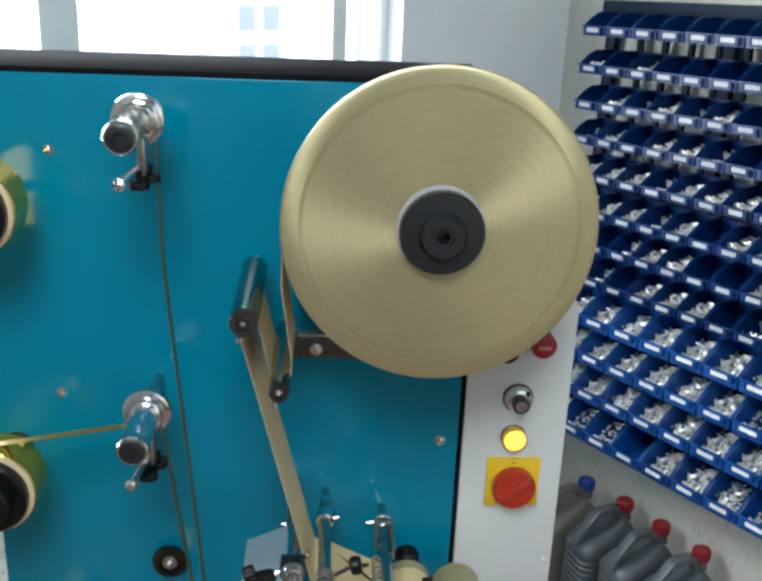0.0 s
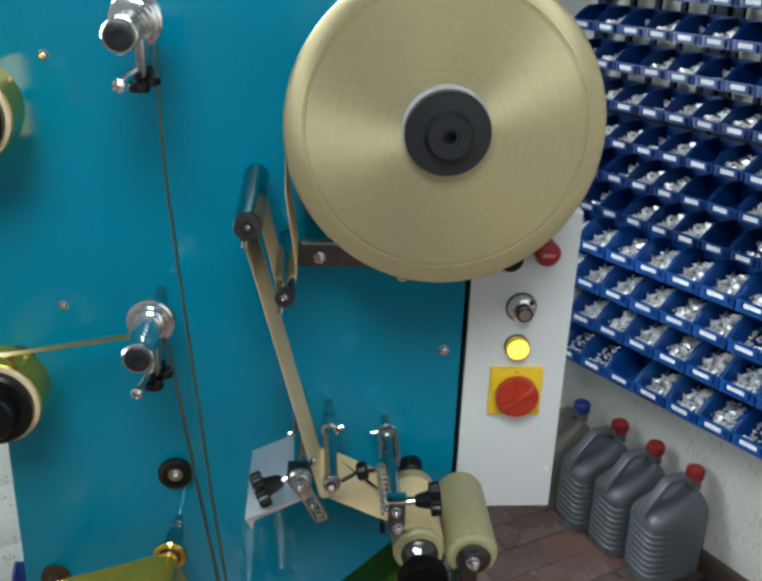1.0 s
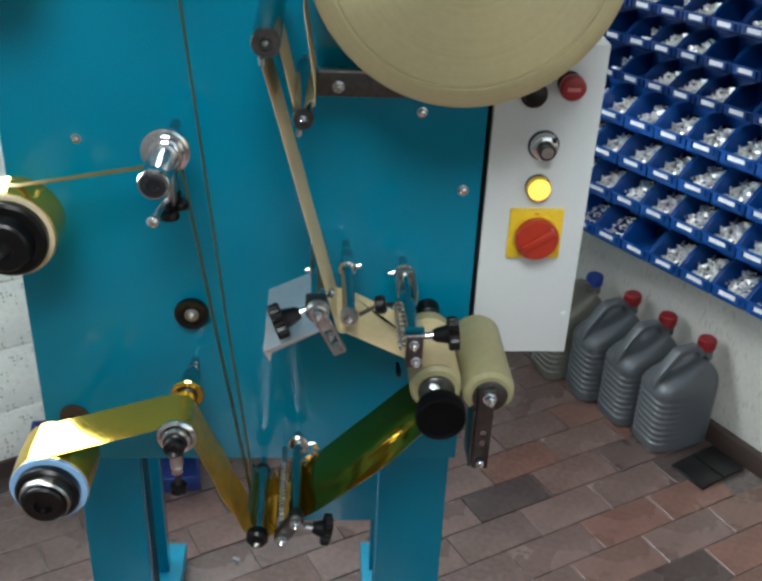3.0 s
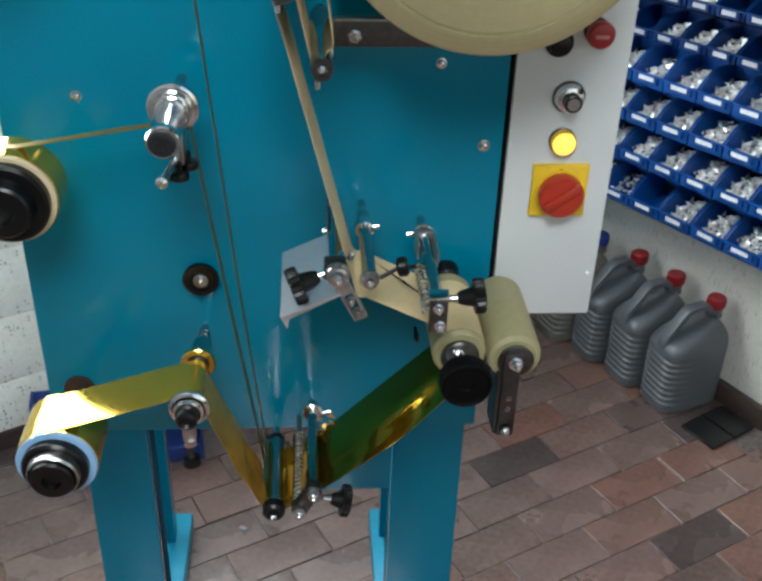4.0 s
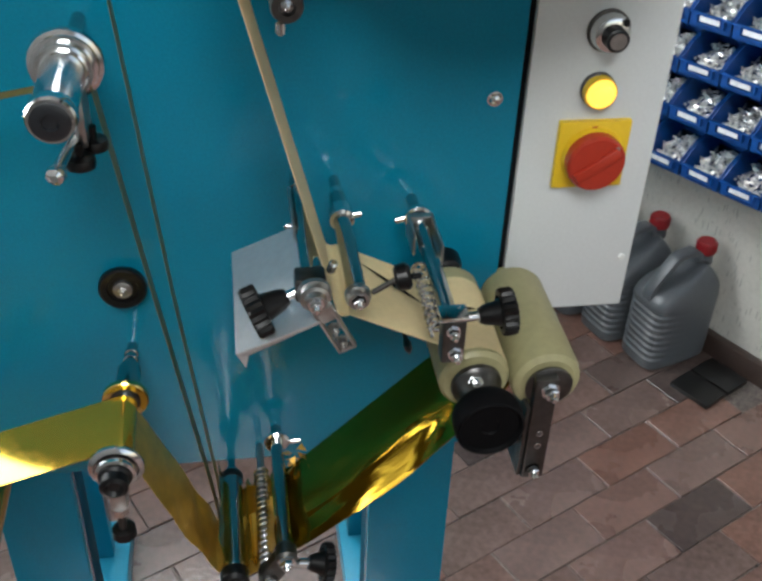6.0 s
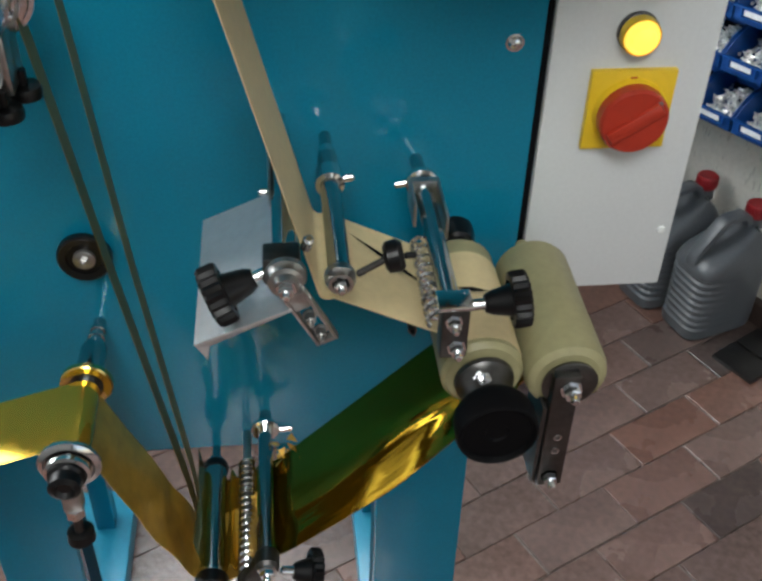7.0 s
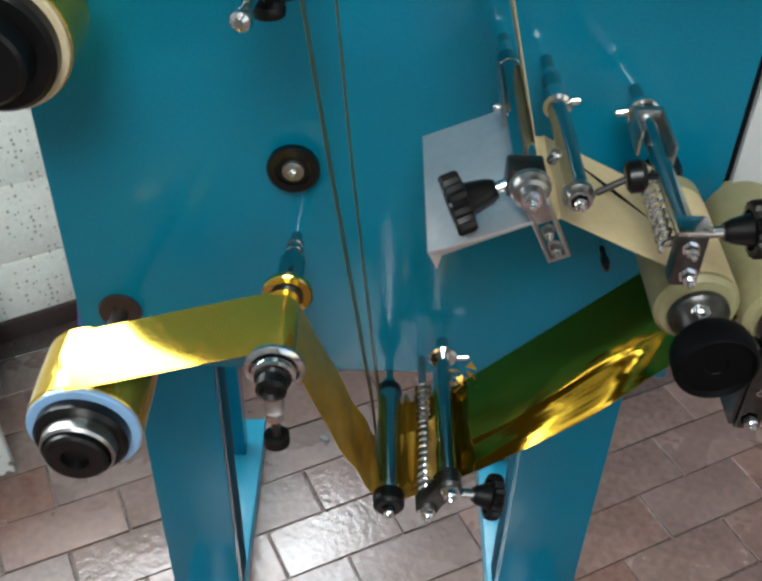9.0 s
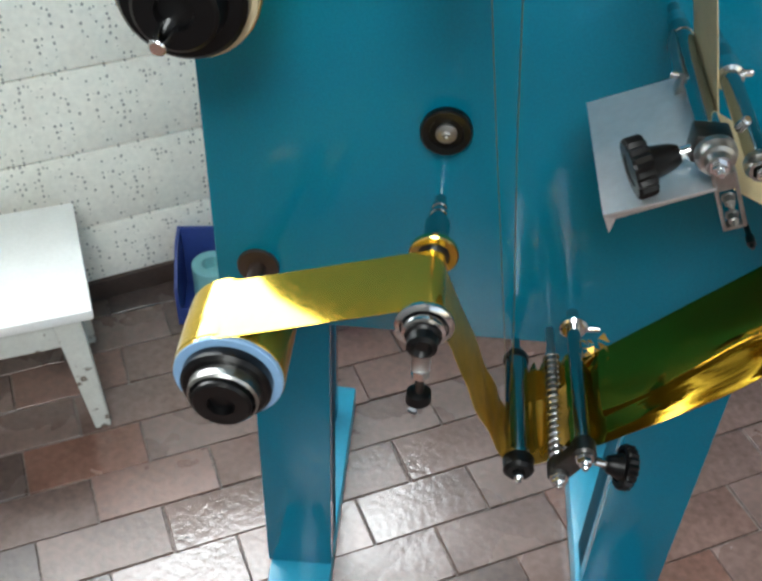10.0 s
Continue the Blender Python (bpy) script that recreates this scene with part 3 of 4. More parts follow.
part("pivot", rod((-0.12, 0.001, 1.203), (-0.12, -0.055, 1.203), 0.010), dark_steel, armb)

w = part("idler_wheel", along(-0.379, 0.894, 0.001, [(0, 0), (0, 0.012), (0.004, 0.012), (0.004, 0.0195), (0.006, 0.0210), (0.011, 0.0210), (0.013, 0.0195), (0.012, 0.0140), (0.010, 0.013), (0.010, 0)], 44), black_plastic, mach, "black idler wheel with a brass hub")
part("hub", along(-0.379, 0.894, -0.008, [(0, 0), (0, 0.0085), (0.004, 0.0085), (0.005, 0.0065), (0.005, 0)], 28), steel, w)
part("bolt", hexbolt((-0.379, -0.0125, 0.894), (0, -1, 0), 0.0042, 0.004), steel, w)


# ---- lower left spool and its clamp ----
gold_ring = material("gold_lacquered_ring", (0.74, 0.58, 0.20), 0.18, 1.0, vary=0.12)
sx, sz = -0.385, 0.814
sp = part("foil_spool", along(sx, sz, 0.001, [(0, 0), (0, 0.0048), (0.010, 0.0048), (0.0105, 0.0064), (0.014, 0.0064), (0.0145, 0.0054), (0.018, 0.0054), (0.0185, 0.0068), (0.022, 0.0068), (0.0225, 0.0058), (0.026, 0.0058), (0.0265, 0.0074), (0.031, 0.0074), (0.0315, 0.0096), (0.0335, 0.0104), (0.066, 0.0104), (0.066, 0.0085), (0.148, 0.0085), (0.148, 0)], 28), tube_steel, mach, "steel spool shaft with flanges")
part("back_flange", along(sx, sz, -0.066, [(0, 0), (0, 0.0185), (0.001, 0.0200), (0.005, 0.0200), (0.006, 0.0190), (0.006, 0.0135), (0.0045, 0.0130), (0.0045, 0)], 40), gold_ring, sp, "golden ring flange")
# dark disc paints the shade inside the hollow ring
part("bore", along(sx, sz, -0.0706, [(0, 0), (0, 0.0128), (0.0006, 0.0124), (0.0006, 0)], 32), dark_steel, sp, "dark disc for the shade in the ring's hollow")
part("front_flange", along(sx, sz, -0.144, [(0, 0), (0, 0.0215), (0.002, 0.0225), (0.004, 0.0225), (0.006, 0.020), (0.0065, 0.0185), (0.0055, 0.017), (0.0055, 0)], 36), chrome, sp)
part("collar", along(sx, sz, -0.151, [(0, 0), (0, 0.0135), (0.008, 0.0135), (0.010, 0.0115), (0.018, 0.0115), (0.020, 0.008), (0.017, 0.005), (0.017, 0)], 28), black_plastic, sp)
part("collar_ring", along(sx, sz, -0.152, [(0, 0.014), (0, 0.0165), (0.004, 0.0165), (0.005, 0.014)], 28), chrome, sp)
part("clamp", box(sx - 0.007, sx + 0.007, -0.163, -0.151, sz - 0.034, sz - 0.012, 0.002), steel, sp)
part("screw", rod((sx, -0.157, sz - 0.030), (sx, -0.160, sz - 0.060), 0.0034), dark_steel, sp)
part("nut", lathe((sx, -0.158, sz - 0.034), (0, -0.1, -1), [(0, 0), (0, 0.0072), (0.007, 0.0072), (0.008, 0.006), (0.008, 0)], 6), chrome, sp)
part("thumb_knob", lathe((sx, -0.158, sz - 0.058), (0, -0.1, -1), [(0, 0), (0, 0.006), (0.002, 0.0098), (0.010, 0.0102), (0.012, 0.008), (0.012, 0.004), (0.010, 0)], 24), black_plastic, sp, "black thumb knob")


def lean(ob, dx, dz, depth):
    """Lets a thing's shaft run aslant: full shift at the panel, none at its tip."""
    for q in [ob] + list(ob.children_recursive):
        for v in q.data.vertices:
            k = 1 + v.co.y / depth
            v.co.x += dx * k
            v.co.z += dz * k


lean(sp, 0.006, 0.008, 0.155)

# ---- lower guide rods with the spring ----
x, z = -0.297, 0.661
d = part("guide_rod", along(x, z, 0.001, [(0, 0), (0, 0.004), (0.014, 0.004), (0.015, 0.007), (0.022, 0.0085), (0.023, 0.0105), (0.142, 0.0105), (0.142, 0)], 28), tube_steel, mach, "chrome guide rod with black end")
part("back_collar", along(x, z, -0.020, [(0, 0.004), (0, 0.0105), (0.002, 0.0115), (0.008, 0.0115), (0.009, 0.0100)], 28), black_plastic, d)
part("end_cap", along(x, z, -0.140, [(0, 0), (0, 0.0125), (0.003, 0.0135), (0.013, 0.0130), (0.016, 0.010), (0.016, 0)], 28), black_plastic, d)
part("ring", along(x, z, -0.1385, [(0, 0.0108), (0, 0.0130), (0.003, 0.0130), (0.0035, 0.0108)], 28), chrome, d)
part("bolt", hexbolt((x, -0.155, z), (0, -1, 0), 0.0045, 0.006), chrome, d)
x, z = -0.250, 0.703
e = part("guide_rod", along(x, z, 0.001, [(0, 0), (0, 0.0055), (0.017, 0.0055), (0.0175, 0.0064), (0.168, 0.0064), (0.168, 0)], 26), tube_steel, mach, "chrome adjusting rod with a spring")
part("collar", along(x, z, -0.016, [(0, 0), (0, 0.0115), (0.002, 0.0128), (0.005, 0.0128), (0.007, 0.011), (0.007, 0)], 30), chrome, e)
part("collar_screw", rod((x + 0.012, -0.020, z), (x + 0.024, -0.020, z + 0.001), 0.003), chrome, e)
part("spring", coil((-0.2675, -0.034, 0.680), (-0.2665, -0.150, 0.676), 0.0062, 0.0017, 17), chrome, e, "wound chrome spring")
part("spring_rod", rod((-0.2675, 0.001, 0.680), (-0.2665, -0.158, 0.676), 0.0035), steel, e)
part("yoke", along(-0.2665, 0.676, -0.153, [(0, 0), (0, 0.0080), (0.002, 0.0092), (0.014, 0.0092), (0.017, 0.0075), (0.017, 0)], 28), dark_steel, e)
part("yoke", along(-0.250, 0.703, -0.152, [(0, 0), (0, 0.0085), (0.002, 0.0098), (0.014, 0.0098), (0.017, 0.008), (0.017, 0)], 28), dark_steel, e)
part("yoke_link", box(-0.009, 0.009, -0.006, 0.006, -0.016, 0.016, 0.002, m=Matrix.Translation((-0.258, -0.161, 0.690)) @ Euler((0, radians(31), 0)).to_matrix().to_4x4()), dark_steel, e)
part("bolt", hexbolt((-0.2665, -0.170, 0.676), (0, -1, 0), 0.006, 0.005), chrome, e)
part("bolt", hexbolt((-0.250, -0.169, 0.703), (0, -1, 0), 0.006, 0.006), chrome, e)
fluted_knob((-0.240, -0.160, 0.690), (1, 0.05, -0.25), 0.019, 0.022, e, 0.010)

# ---- upper guide: two rods, wheel, slotted bar, knobs ----
x, z = -0.2252, 1.006
a = part("guide_rod", along(x, z, 0.001, [(0, 0), (0, 0.0045), (0.030, 0.0045), (0.031, 0.0075), (0.172, 0.0075), (0.172, 0)], 26), tube_steel, mach, "chrome guide rod with a clamp wheel")
part("collar", along(x, z, -0.014, [(0, 0), (0, 0.0060), (0.003, 0.0066), (0.030, 0.0066), (0.0305, 0.0078), (0.031, 0.0082), (0.0315, 0.0078), (0.0315, 0)], 28), chrome, a)
for ddx in (-0.0088,):
    part("side_strip", box(x + ddx, x + ddx + 0.0018, -0.104, -0.046, z - 0.006, z + 0.006, 0.0005), steel, a, "flat steel side strip")
part("collar_screw", rod((x - 0.009, -0.096, z), (x - 0.015, -0.096, z), 0.0028), chrome, a)
part("clamp_block", box(x - 0.013, x + 0.009, -0.182, -0.164, z - 0.009, z + 0.010, 0.002), dark_steel, a)
part("wheel", along(x, z, -0.180, [(0, 0), (0, 0.0105), (0.002, 0.0122), (0.006, 0.0122), (0.008, 0.0110), (0.011, 0.0105), (0.012, 0.0078), (0.017, 0.007), (0.017, 0)], 36), steel, a)
part("bolt", hexbolt((x, -0.1965, z), (0, -1, 0), 0.0046, 0.005), chrome, a)
for ddx, ddz in ((0.012, 0.020), (-0.016, -0.012)):
    part("screw", rod((x + ddx, -0.172, z + ddz * 0.5), (x + ddx * 1.2, -0.176, z + ddz), 0.0032), chrome, a)
fluted_knob((x - 0.010, -0.174, z - 0.004), (-1, -0.22, -0.36), 0.0190, 0.030, a, 0.009)
bar = bmesh.new()
tilt = Matrix.Translation((-0.2135, -0.190, 0.983)) @ Euler((radians(10), radians(-24), 0)).to_matrix().to_4x4()
for xa, xb, za, zb in ((-0.0072, -0.0048, -0.03, 0.020), (0.0048, 0.0072, -0.03, 0.020), (-0.0049, 0.0049, -0.03, -0.027), (-0.0049, 0.0049, 0.006, 0.020)):
    box(xa, xb, -0.003, 0.003, za, zb, 0.0008, bar, tilt)
sb = part("slotted_bar", bar, steel, a)
for zz in (-0.004, -0.020):
    part("bolt", hexbolt(tilt @ Vector((0, 0.001, zz)), (0.05, -1, -0.1), 0.0034, 0.006), steel, sb)
x, z = -0.1925, 0.990
bb = part("guide_rod", along(x, z, 0.001, [(0, 0), (0, 0.0045), (0.030, 0.0045), (0.031, 0.0070), (0.168, 0.0070), (0.168, 0)], 26), tube_steel, mach, "chrome guide rod with collar")
part("sleeve", along(x, z, -0.020, [(0, 0), (0, 0.0058), (0.002, 0.0062), (0.030, 0.0064), (0.031, 0.0098), (0.046, 0.0100), (0.047, 0.007)], 28), chrome, bb)
part("collar_screw", rod((x + 0.009, -0.058, z), (x + 0.017, -0.058, z + 0.001), 0.003), chrome, bb)
part("end_ring", along(x, z, -0.163, [(0, 0), (0, 0.0080), (0.002, 0.0095), (0.007, 0.0095), (0.009, 0.0080), (0.012, 0.0075), (0.012, 0)], 30), steel, bb)
part("bolt", hexbolt((x, -0.174, z), (0, -1, 0), 0.0043, 0.005), chrome, bb)
part("pin", rod((x + 0.010, -0.167, z + 0.001), (-0.162, -0.166, 1.003), 0.0022), dark_steel, bb)
part("thumb_knob", lathe((-0.166, -0.166, 1.002), (1, 0, 0.2), [(0, 0), (0, 0.007), (0.002, 0.0098), (0.009, 0.0102), (0.012, 0.008), (0.012, 0)], 20), black_plastic, bb, "black thumb knob")
part("pointer", rod((-0.154, -0.166, 1.003), (-0.146, -0.165, 1.003), 0.0022), black_plastic, bb)

x, z = -0.124, 0.968
c = part("guide_rod", along(x, z, 0.001, [(0, 0), (0, 0.005), (0.024, 0.005), (0.025, 0.0066), (0.182, 0.0066), (0.182, 0)], 26), tube_steel, mach, "chrome adjusting rod with block and spring")
part("collar", along(x, z, -0.028, [(0, 0), (0, 0.0095), (0.002, 0.0118), (0.007, 0.0118), (0.009, 0.010), (0.009, 0)], 30), chrome, c)
part("collar_screw", rod((x - 0.010, -0.032, z), (x - 0.020, -0.032, z - 0.002), 0.003), chrome, c)
part("bracket", box(x - 0.011, x + 0.011, -0.047, -0.040, z - 0.010, z + 0.010, 0.0015), steel, c)
part("bracket", box(x + 0.0088, x + 0.0110, -0.092, -0.0412, z - 0.010, z + 0.010, 0.001), steel, c)
part("bracket", box(x - 0.0110, x - 0.0088, -0.075, -0.0412, z - 0.010, z + 0.010, 0.001), steel, c)
part("spring", coil((x - 0.0105, -0.090, z - 0.008), (x - 0.0095, -0.176, z - 0.010), 0.0048, 0.0017, 9), chrome, c, "wound chrome spring")
part("clamp_block", box(x - 0.0085, x + 0.0090, -0.190, -0.176, z - 0.029, z + 0.010, 0.002), dark_steel, c)
part("clamp_cap", box(x - 0.0110, x + 0.0105, -0.1915, -0.1735, z + 0.0105, z + 0.0135, 0.0008), chrome, c, "chrome clamp plate")
part("bolt", hexbolt((x - 0.001, -0.1895, z + 0.001), (0, -1, 0), 0.0043, 0.006), chrome, c)
part("bolt", hexbolt((x + 0.002, -0.1895, z - 0.020), (0, -1, 0), 0.0048, 0.006), chrome, c)
fluted_knob((x + 0.008, -0.181, z + 0.006), (1, 0.02, 0.10), 0.0180, 0.027, c, 0.011)

# folded aluminium guard
guard = bmesh.new()
P = [Vector((-0.281, -0.051, 0.953)), Vector((-0.281, -0.187, 0.957)), Vector((-0.222, -0.196, 0.989)), Vector((-0.225, -0.070, 0.990))]
n = (P[1] - P[0]).cross(P[3] - P[0]).normalized() * 0.0016
f = [guard.verts.new(p) for p in P]
g = [guard.verts.new(p + n) for p in P]
guard.faces.new(f), guard.faces.new(g[::-1])
for i in range(4):
    guard.faces.new((f[i], f[(i + 1) % 4], g[(i + 1) % 4], g[i]))
gp = part("guard_plate", guard, alu, mach, "folded aluminium guard plate", smooth=0)
lip = bmesh.new()
q = [P[1], P[2], P[2] + Vector((-0.004, 0.002, -0.003)), P[1] + Vector((0.008, 0.003, -0.003)), P[1] + Vector((0.006, 0.004, -0.015))]
f = [lip.verts.new(p) for p in q]
g = [lip.verts.new(p + Vector((0, 0.0018, 0))) for p in q]
lip.faces.new(f), lip.faces.new(g[::-1])
for i in range(5):
    lip.faces.new((f[i], f[(i + 1) % 5], g[(i + 1) % 5], g[i]))
part("lip", lip, alu, gp, smooth=0)
part("guard_bracket", box(-0.2320, -0.2260, -0.090, -0.080, 0.986, 1.008, 0.001), steel, gp)

# ---- nip rollers, handwheel, crank bar ----
R1, R2 = (-0.0925, 0.8840), (-0.0330, 0.8815)
n1 = part("nip_roller", along(*R1, 0.001, [(0, 0), (0, 0.006), (0.028, 0.006), (0.028, 0.027), (0.031, 0.0292), (0.148, 0.0292), (0.152, 0.026), (0.152, 0)], 44), cream_rubber, mach, "cream rubber nip roller with black handwheel")
part("boss", along(*R1, -0.154, [(0, 0), (0, 0.021), (0.004, 0.0205), (0.006, 0.0185), (0.016, 0.0150), (0.030, 0.0140), (0.030, 0)], 34), dark_steel, n1)
part("shaft_bolt", hexbolt((R1[0] - 0.004, -0.166, R1[1] + 0.012), (0, -0.7, 0.7), 0.0050, 0.006), chrome, n1)
part("handwheel", along(*R1, -0.178, [(0, 0), (0, 0.017), (0.005, 0.0235), (0.010, 0.0266), (0.014, 0.0274), (0.026, 0.0276), (0.029, 0.0266), (0.030, 0.0250), (0.029, 0.0238), (0.0265, 0.0228), (0.0262, 0.008), (0.025, 0.007), (0.025, 0)], 44), wheel_plastic, n1, "black cup-shaped handwheel")
n2 = part("nip_roller", along(*R2, 0.001, [(0, 0), (0, 0.006), (0.028, 0.006), (0.028, 0.022), (0.031, 0.0275), (0.036, 0.0295), (0.148, 0.0295), (0.154, 0.028), (0.157, 0.023), (0.157, 0)], 44), cream_rubber, mach, "cream rubber pressure roller")
part("end_disc", along(*R2, -0.158, [(0, 0), (0, 0.019), (0.003, 0.020), (0.004, 0.018), (0.004, 0)], 32), dark_steel, n2)
part("bolt", hexbolt((R2[0] - 0.002, -0.170, R2[1] + 0.004), (0, -1, 0), 0.0062, 0.007), chrome, n2)
cb = part("crank_bar", box(-0.0475, -0.0285, -0.170, -0.160, 0.786, 0.897, 0.0018), dark_steel, n2, "dark steel crank bar with bolts")
part("shoulder", box(-0.0515, -0.0480, -0.168, -0.130, 0.788, 0.866, 0.001), dark_steel, n2)
part("bolt", hexbolt((-0.039, -0.169, 0.797), (0, -1, 0), 0.0052, 0.007), chrome, n2)
for zz in (0.838, 0.824):
    part("hole", along(-0.0380, zz, -0.1692, [(0, 0), (0, 0.0028), (0.0014, 0.0028), (0.0014, 0.0022), (0.0004, 0.002), (0.0004, 0)], 16), chrome, n2)
# black disc stands for the shadow-like dark wedge behind the roller
part("bearing", along(-0.090, 0.899, 0.001, [(0, 0), (0, 0.015), (0.010, 0.015), (0.018, 0.012), (0.020, 0.009), (0.020, 0)], 32), black_plastic, mach, "small black disc for the dark wedge behind the roller")
part("stud", along(-0.123, 0.817, 0.001, [(0, 0), (0, 0.0022), (0.016, 0.0022), (0.016, 0.0036), (0.026, 0.0036), (0.026, 0.0020), (0.031, 0.0016), (0.031, 0)], 18), dark_steel, mach, "dark steel stud")
part("small_bolt", hexbolt((-0.071, 0.127, 0.665), (0, -1, 0), 0.004, 0.004), chrome, mach)


# ---- control cabinet ----
cab = thing("control_cabinet", (0.03, 0.11, 0.836), "light grey steel control cabinet with buttons and main switch", "control box")
part("body", box(-0.031, 0.091, 0.0, 0.22, 0.836, 1.235, 0.0015), grey_paint, cab)
# black strip added in the open gap, whose darkness it paints
part("gasket", box(-0.0385, -0.0305, 0.006, 0.20, 0.838, 1.233), black_rubber, cab, "black strip put in for the dark gap beside the panel")
kn = part("speed_knob", along(0.030, 1.118, 0.0005, [(0, 0), (0, 0.0180), (0.003, 0.0180), (0.004, 0.0165), (0.005, 0.0165), (0.005, 0)], 40), dark_steel, cab, "chrome speed dial")
part("dial", along(0.030, 1.118, -0.004, [(0, 0), (0, 0.0165), (0.008, 0.0145), (0.009, 0.0125), (0.009, 0)], 40), chrome, kn)
part("grip", along(0.030, 1.118, -0.0125, [(0, 0), (0, 0.0100), (0.012, 0.0095), (0.013, 0.008), (0.013, 0)], 24), hub_plastic, kn)
part("cap", along(0.030, 1.118, -0.025, [(0, 0), (0, 0.0072), (0.001, 0.0068), (0.001, 0)], 24), steel, kn)
part("pointer", box(0.037, 0.041, -0.016, -0.012, 1.126, 1.132, 0.0008), black_plastic, kn)
lm = part("signal_lamp", along(0.029, 1.067, 0.0005, [(0, 0), (0, 0.0150), (0.004, 0.0150), (0.005, 0.0138), (0.005, 0)], 36), dark_steel, cab, "lit yellow signal lamp")
part("lens_ring", along(0.029, 1.067, -0.0045, [(0, 0.0128), (0, 0.0142), (0.007, 0.0140), (0.008, 0.0131)], 36), yellow_plastic, lm)
part("lens", along(0.029, 1.067, -0.004, [(0, 0), (0, 0.0132), (0.008, 0.0126), (0.010, 0.0112), (0.0095, 0.0100), (0.0125, 0.0085), (0.0138, 0.005), (0.0142, 0)], 36), lit_lens, lm, "glowing yellow lens")
es = part("stop_button", along(0.050, 1.192, 0.0005, [(0, 0), (0, 0.0135), (0.005, 0.0135), (0.006, 0.009), (0.014, 0.009), (0.014, 0)], 32), black_plastic, cab, "red stop push button")
part("mushroom", along(0.050, 1.192, -0.012, [(0, 0), (0, 0.0125), (0.002, 0.0145), (0.010, 0.0145), (0.013, 0.0125), (0.014, 0.008), (0.0135, 0)], 32), red_button, es)
part("lettering_bar", box(0.043, 0.057, -0.0268, -0.0252, 1.190, 1.194), material("pale_red_print", (0.5, 0.2, 0.2), 0.5), es)
part("start_button", along(0.012, 1.178, 0.0005, [(0, 0), (0, 0.0150), (0.005, 0.0150), (0.007, 0.012), (0.012, 0.0115), (0.013, 0.009), (0.013, 0)], 32), black_plastic, cab, "black push button")
sw = part("main_switch", box(0.0, 0.064, -0.006, 0.0005, 0.975, 1.039, 0.0012), yellow_plastic, cab, "yellow and red rotary main switch")
part("collar", along(0.032, 1.006, -0.0055, [(0, 0), (0, 0.0275), (0.004, 0.0270), (0.006, 0.0262), (0.006, 0)], 44), yellow_plastic, sw)
part("handle", along(0.032, 1.006, -0.0105, [(0, 0), (0, 0.0260), (0.010, 0.0258), (0.0125, 0.0240), (0.0135, 0.0)], 44), red_plastic, sw, "red rotary handle")
hm = Matrix.Translation((0.032, -0.0232, 1.006)) @ Euler((0, radians(-35), 0)).to_matrix().to_4x4()
part("grip", box(-0.022, 0.022, -0.0035, 0.003, -0.0055, 0.0055, 0.002, m=hm), red_plastic, sw)
part("screw", along(0.0475, 1.0215, -0.0237, [(0, 0), (0, 0.0020), (0.0012, 0.0018), (0.0012, 0)], 14), steel, sw)
part("mark", box(0.0285, 0.0335, -0.0066, -0.0058, 1.033, 1.0345), red_plastic, sw)
part("small_bolt", along(0.082, 0.893, 0.0005, [(0, 0), (0, 0.0035), (0.002, 0.003), (0.0025, 0)], 14), frame_white, cab)
part("mounting_bracket", box(-0.045, 0.06, 0.14, 0.150, 0.90, 1.18, 0.001), dark_steel, cab)

bakelite = material("brown_bakelite", (0.03, 0.018, 0.014), 0.35)

# ---- rolls of material ----
roll = thing("paper_tape_roll", (-0.091, -0.10, 1.22), "large roll of beige paper tape with dark core", "roll")
RX, RZ = -0.0915, 1.3665
prof = [(0.096, 0.10), (0.096, 0.1480), (0.097, 0.1496), (0.1035, 0.1503), (0.1055, 0.1496), (0.1066, 0.1470), (0.1072, 0.1330), (0.1062, 0.1322), (0.1062, 0.1306), (0.1074, 0.1298), (0.1085, 0.045), (0.1085, 0)]
part("side_disc", along(RX, RZ, -0.045, prof, 128), roll_side, roll, "beige side disc with a groove near its rim")
part("winding", along(RX, RZ, -0.045, [(0, 0), (0, 0.1340), (0.098, 0.1340), (0.098, 0)], 96), paper, roll)
part("core_ring", along(RX, RZ, -0.1525, [(0, 0.034), (0, 0.0418), (0.004, 0.0418), (0.005, 0.040), (0.005, 0.034)], 56), card, roll, "white core edge")
hang = Matrix.Translation((RX, -0.150, RZ)) @ Matrix.Rotation(radians(-4.0), 4, "X") @ Matrix.Translation((-RX, 0.150, -RZ))
for q in roll.children:
    q.data.transform(hang)                             # the loose roll hangs a little forward at its foot
hb = part("hub", along(RX, RZ, 0.001, [(0, 0), (0, 0.014), (0.030, 0.014), (0.040, 0.036), (0.150, 0.036), (0.160, 0.0398), (0.169, 0.0398), (0.172, 0.0380), (0.173, 0.0230), (0.175, 0.0215), (0.182, 0.0205), (0.184, 0.019), (0.184, 0.0095), (0.181, 0.0090), (0.181, 0.0062), (0.165, 0.0058), (0.165, 0)], 56), hub_plastic, roll, "dark grey stepped plastic hub")


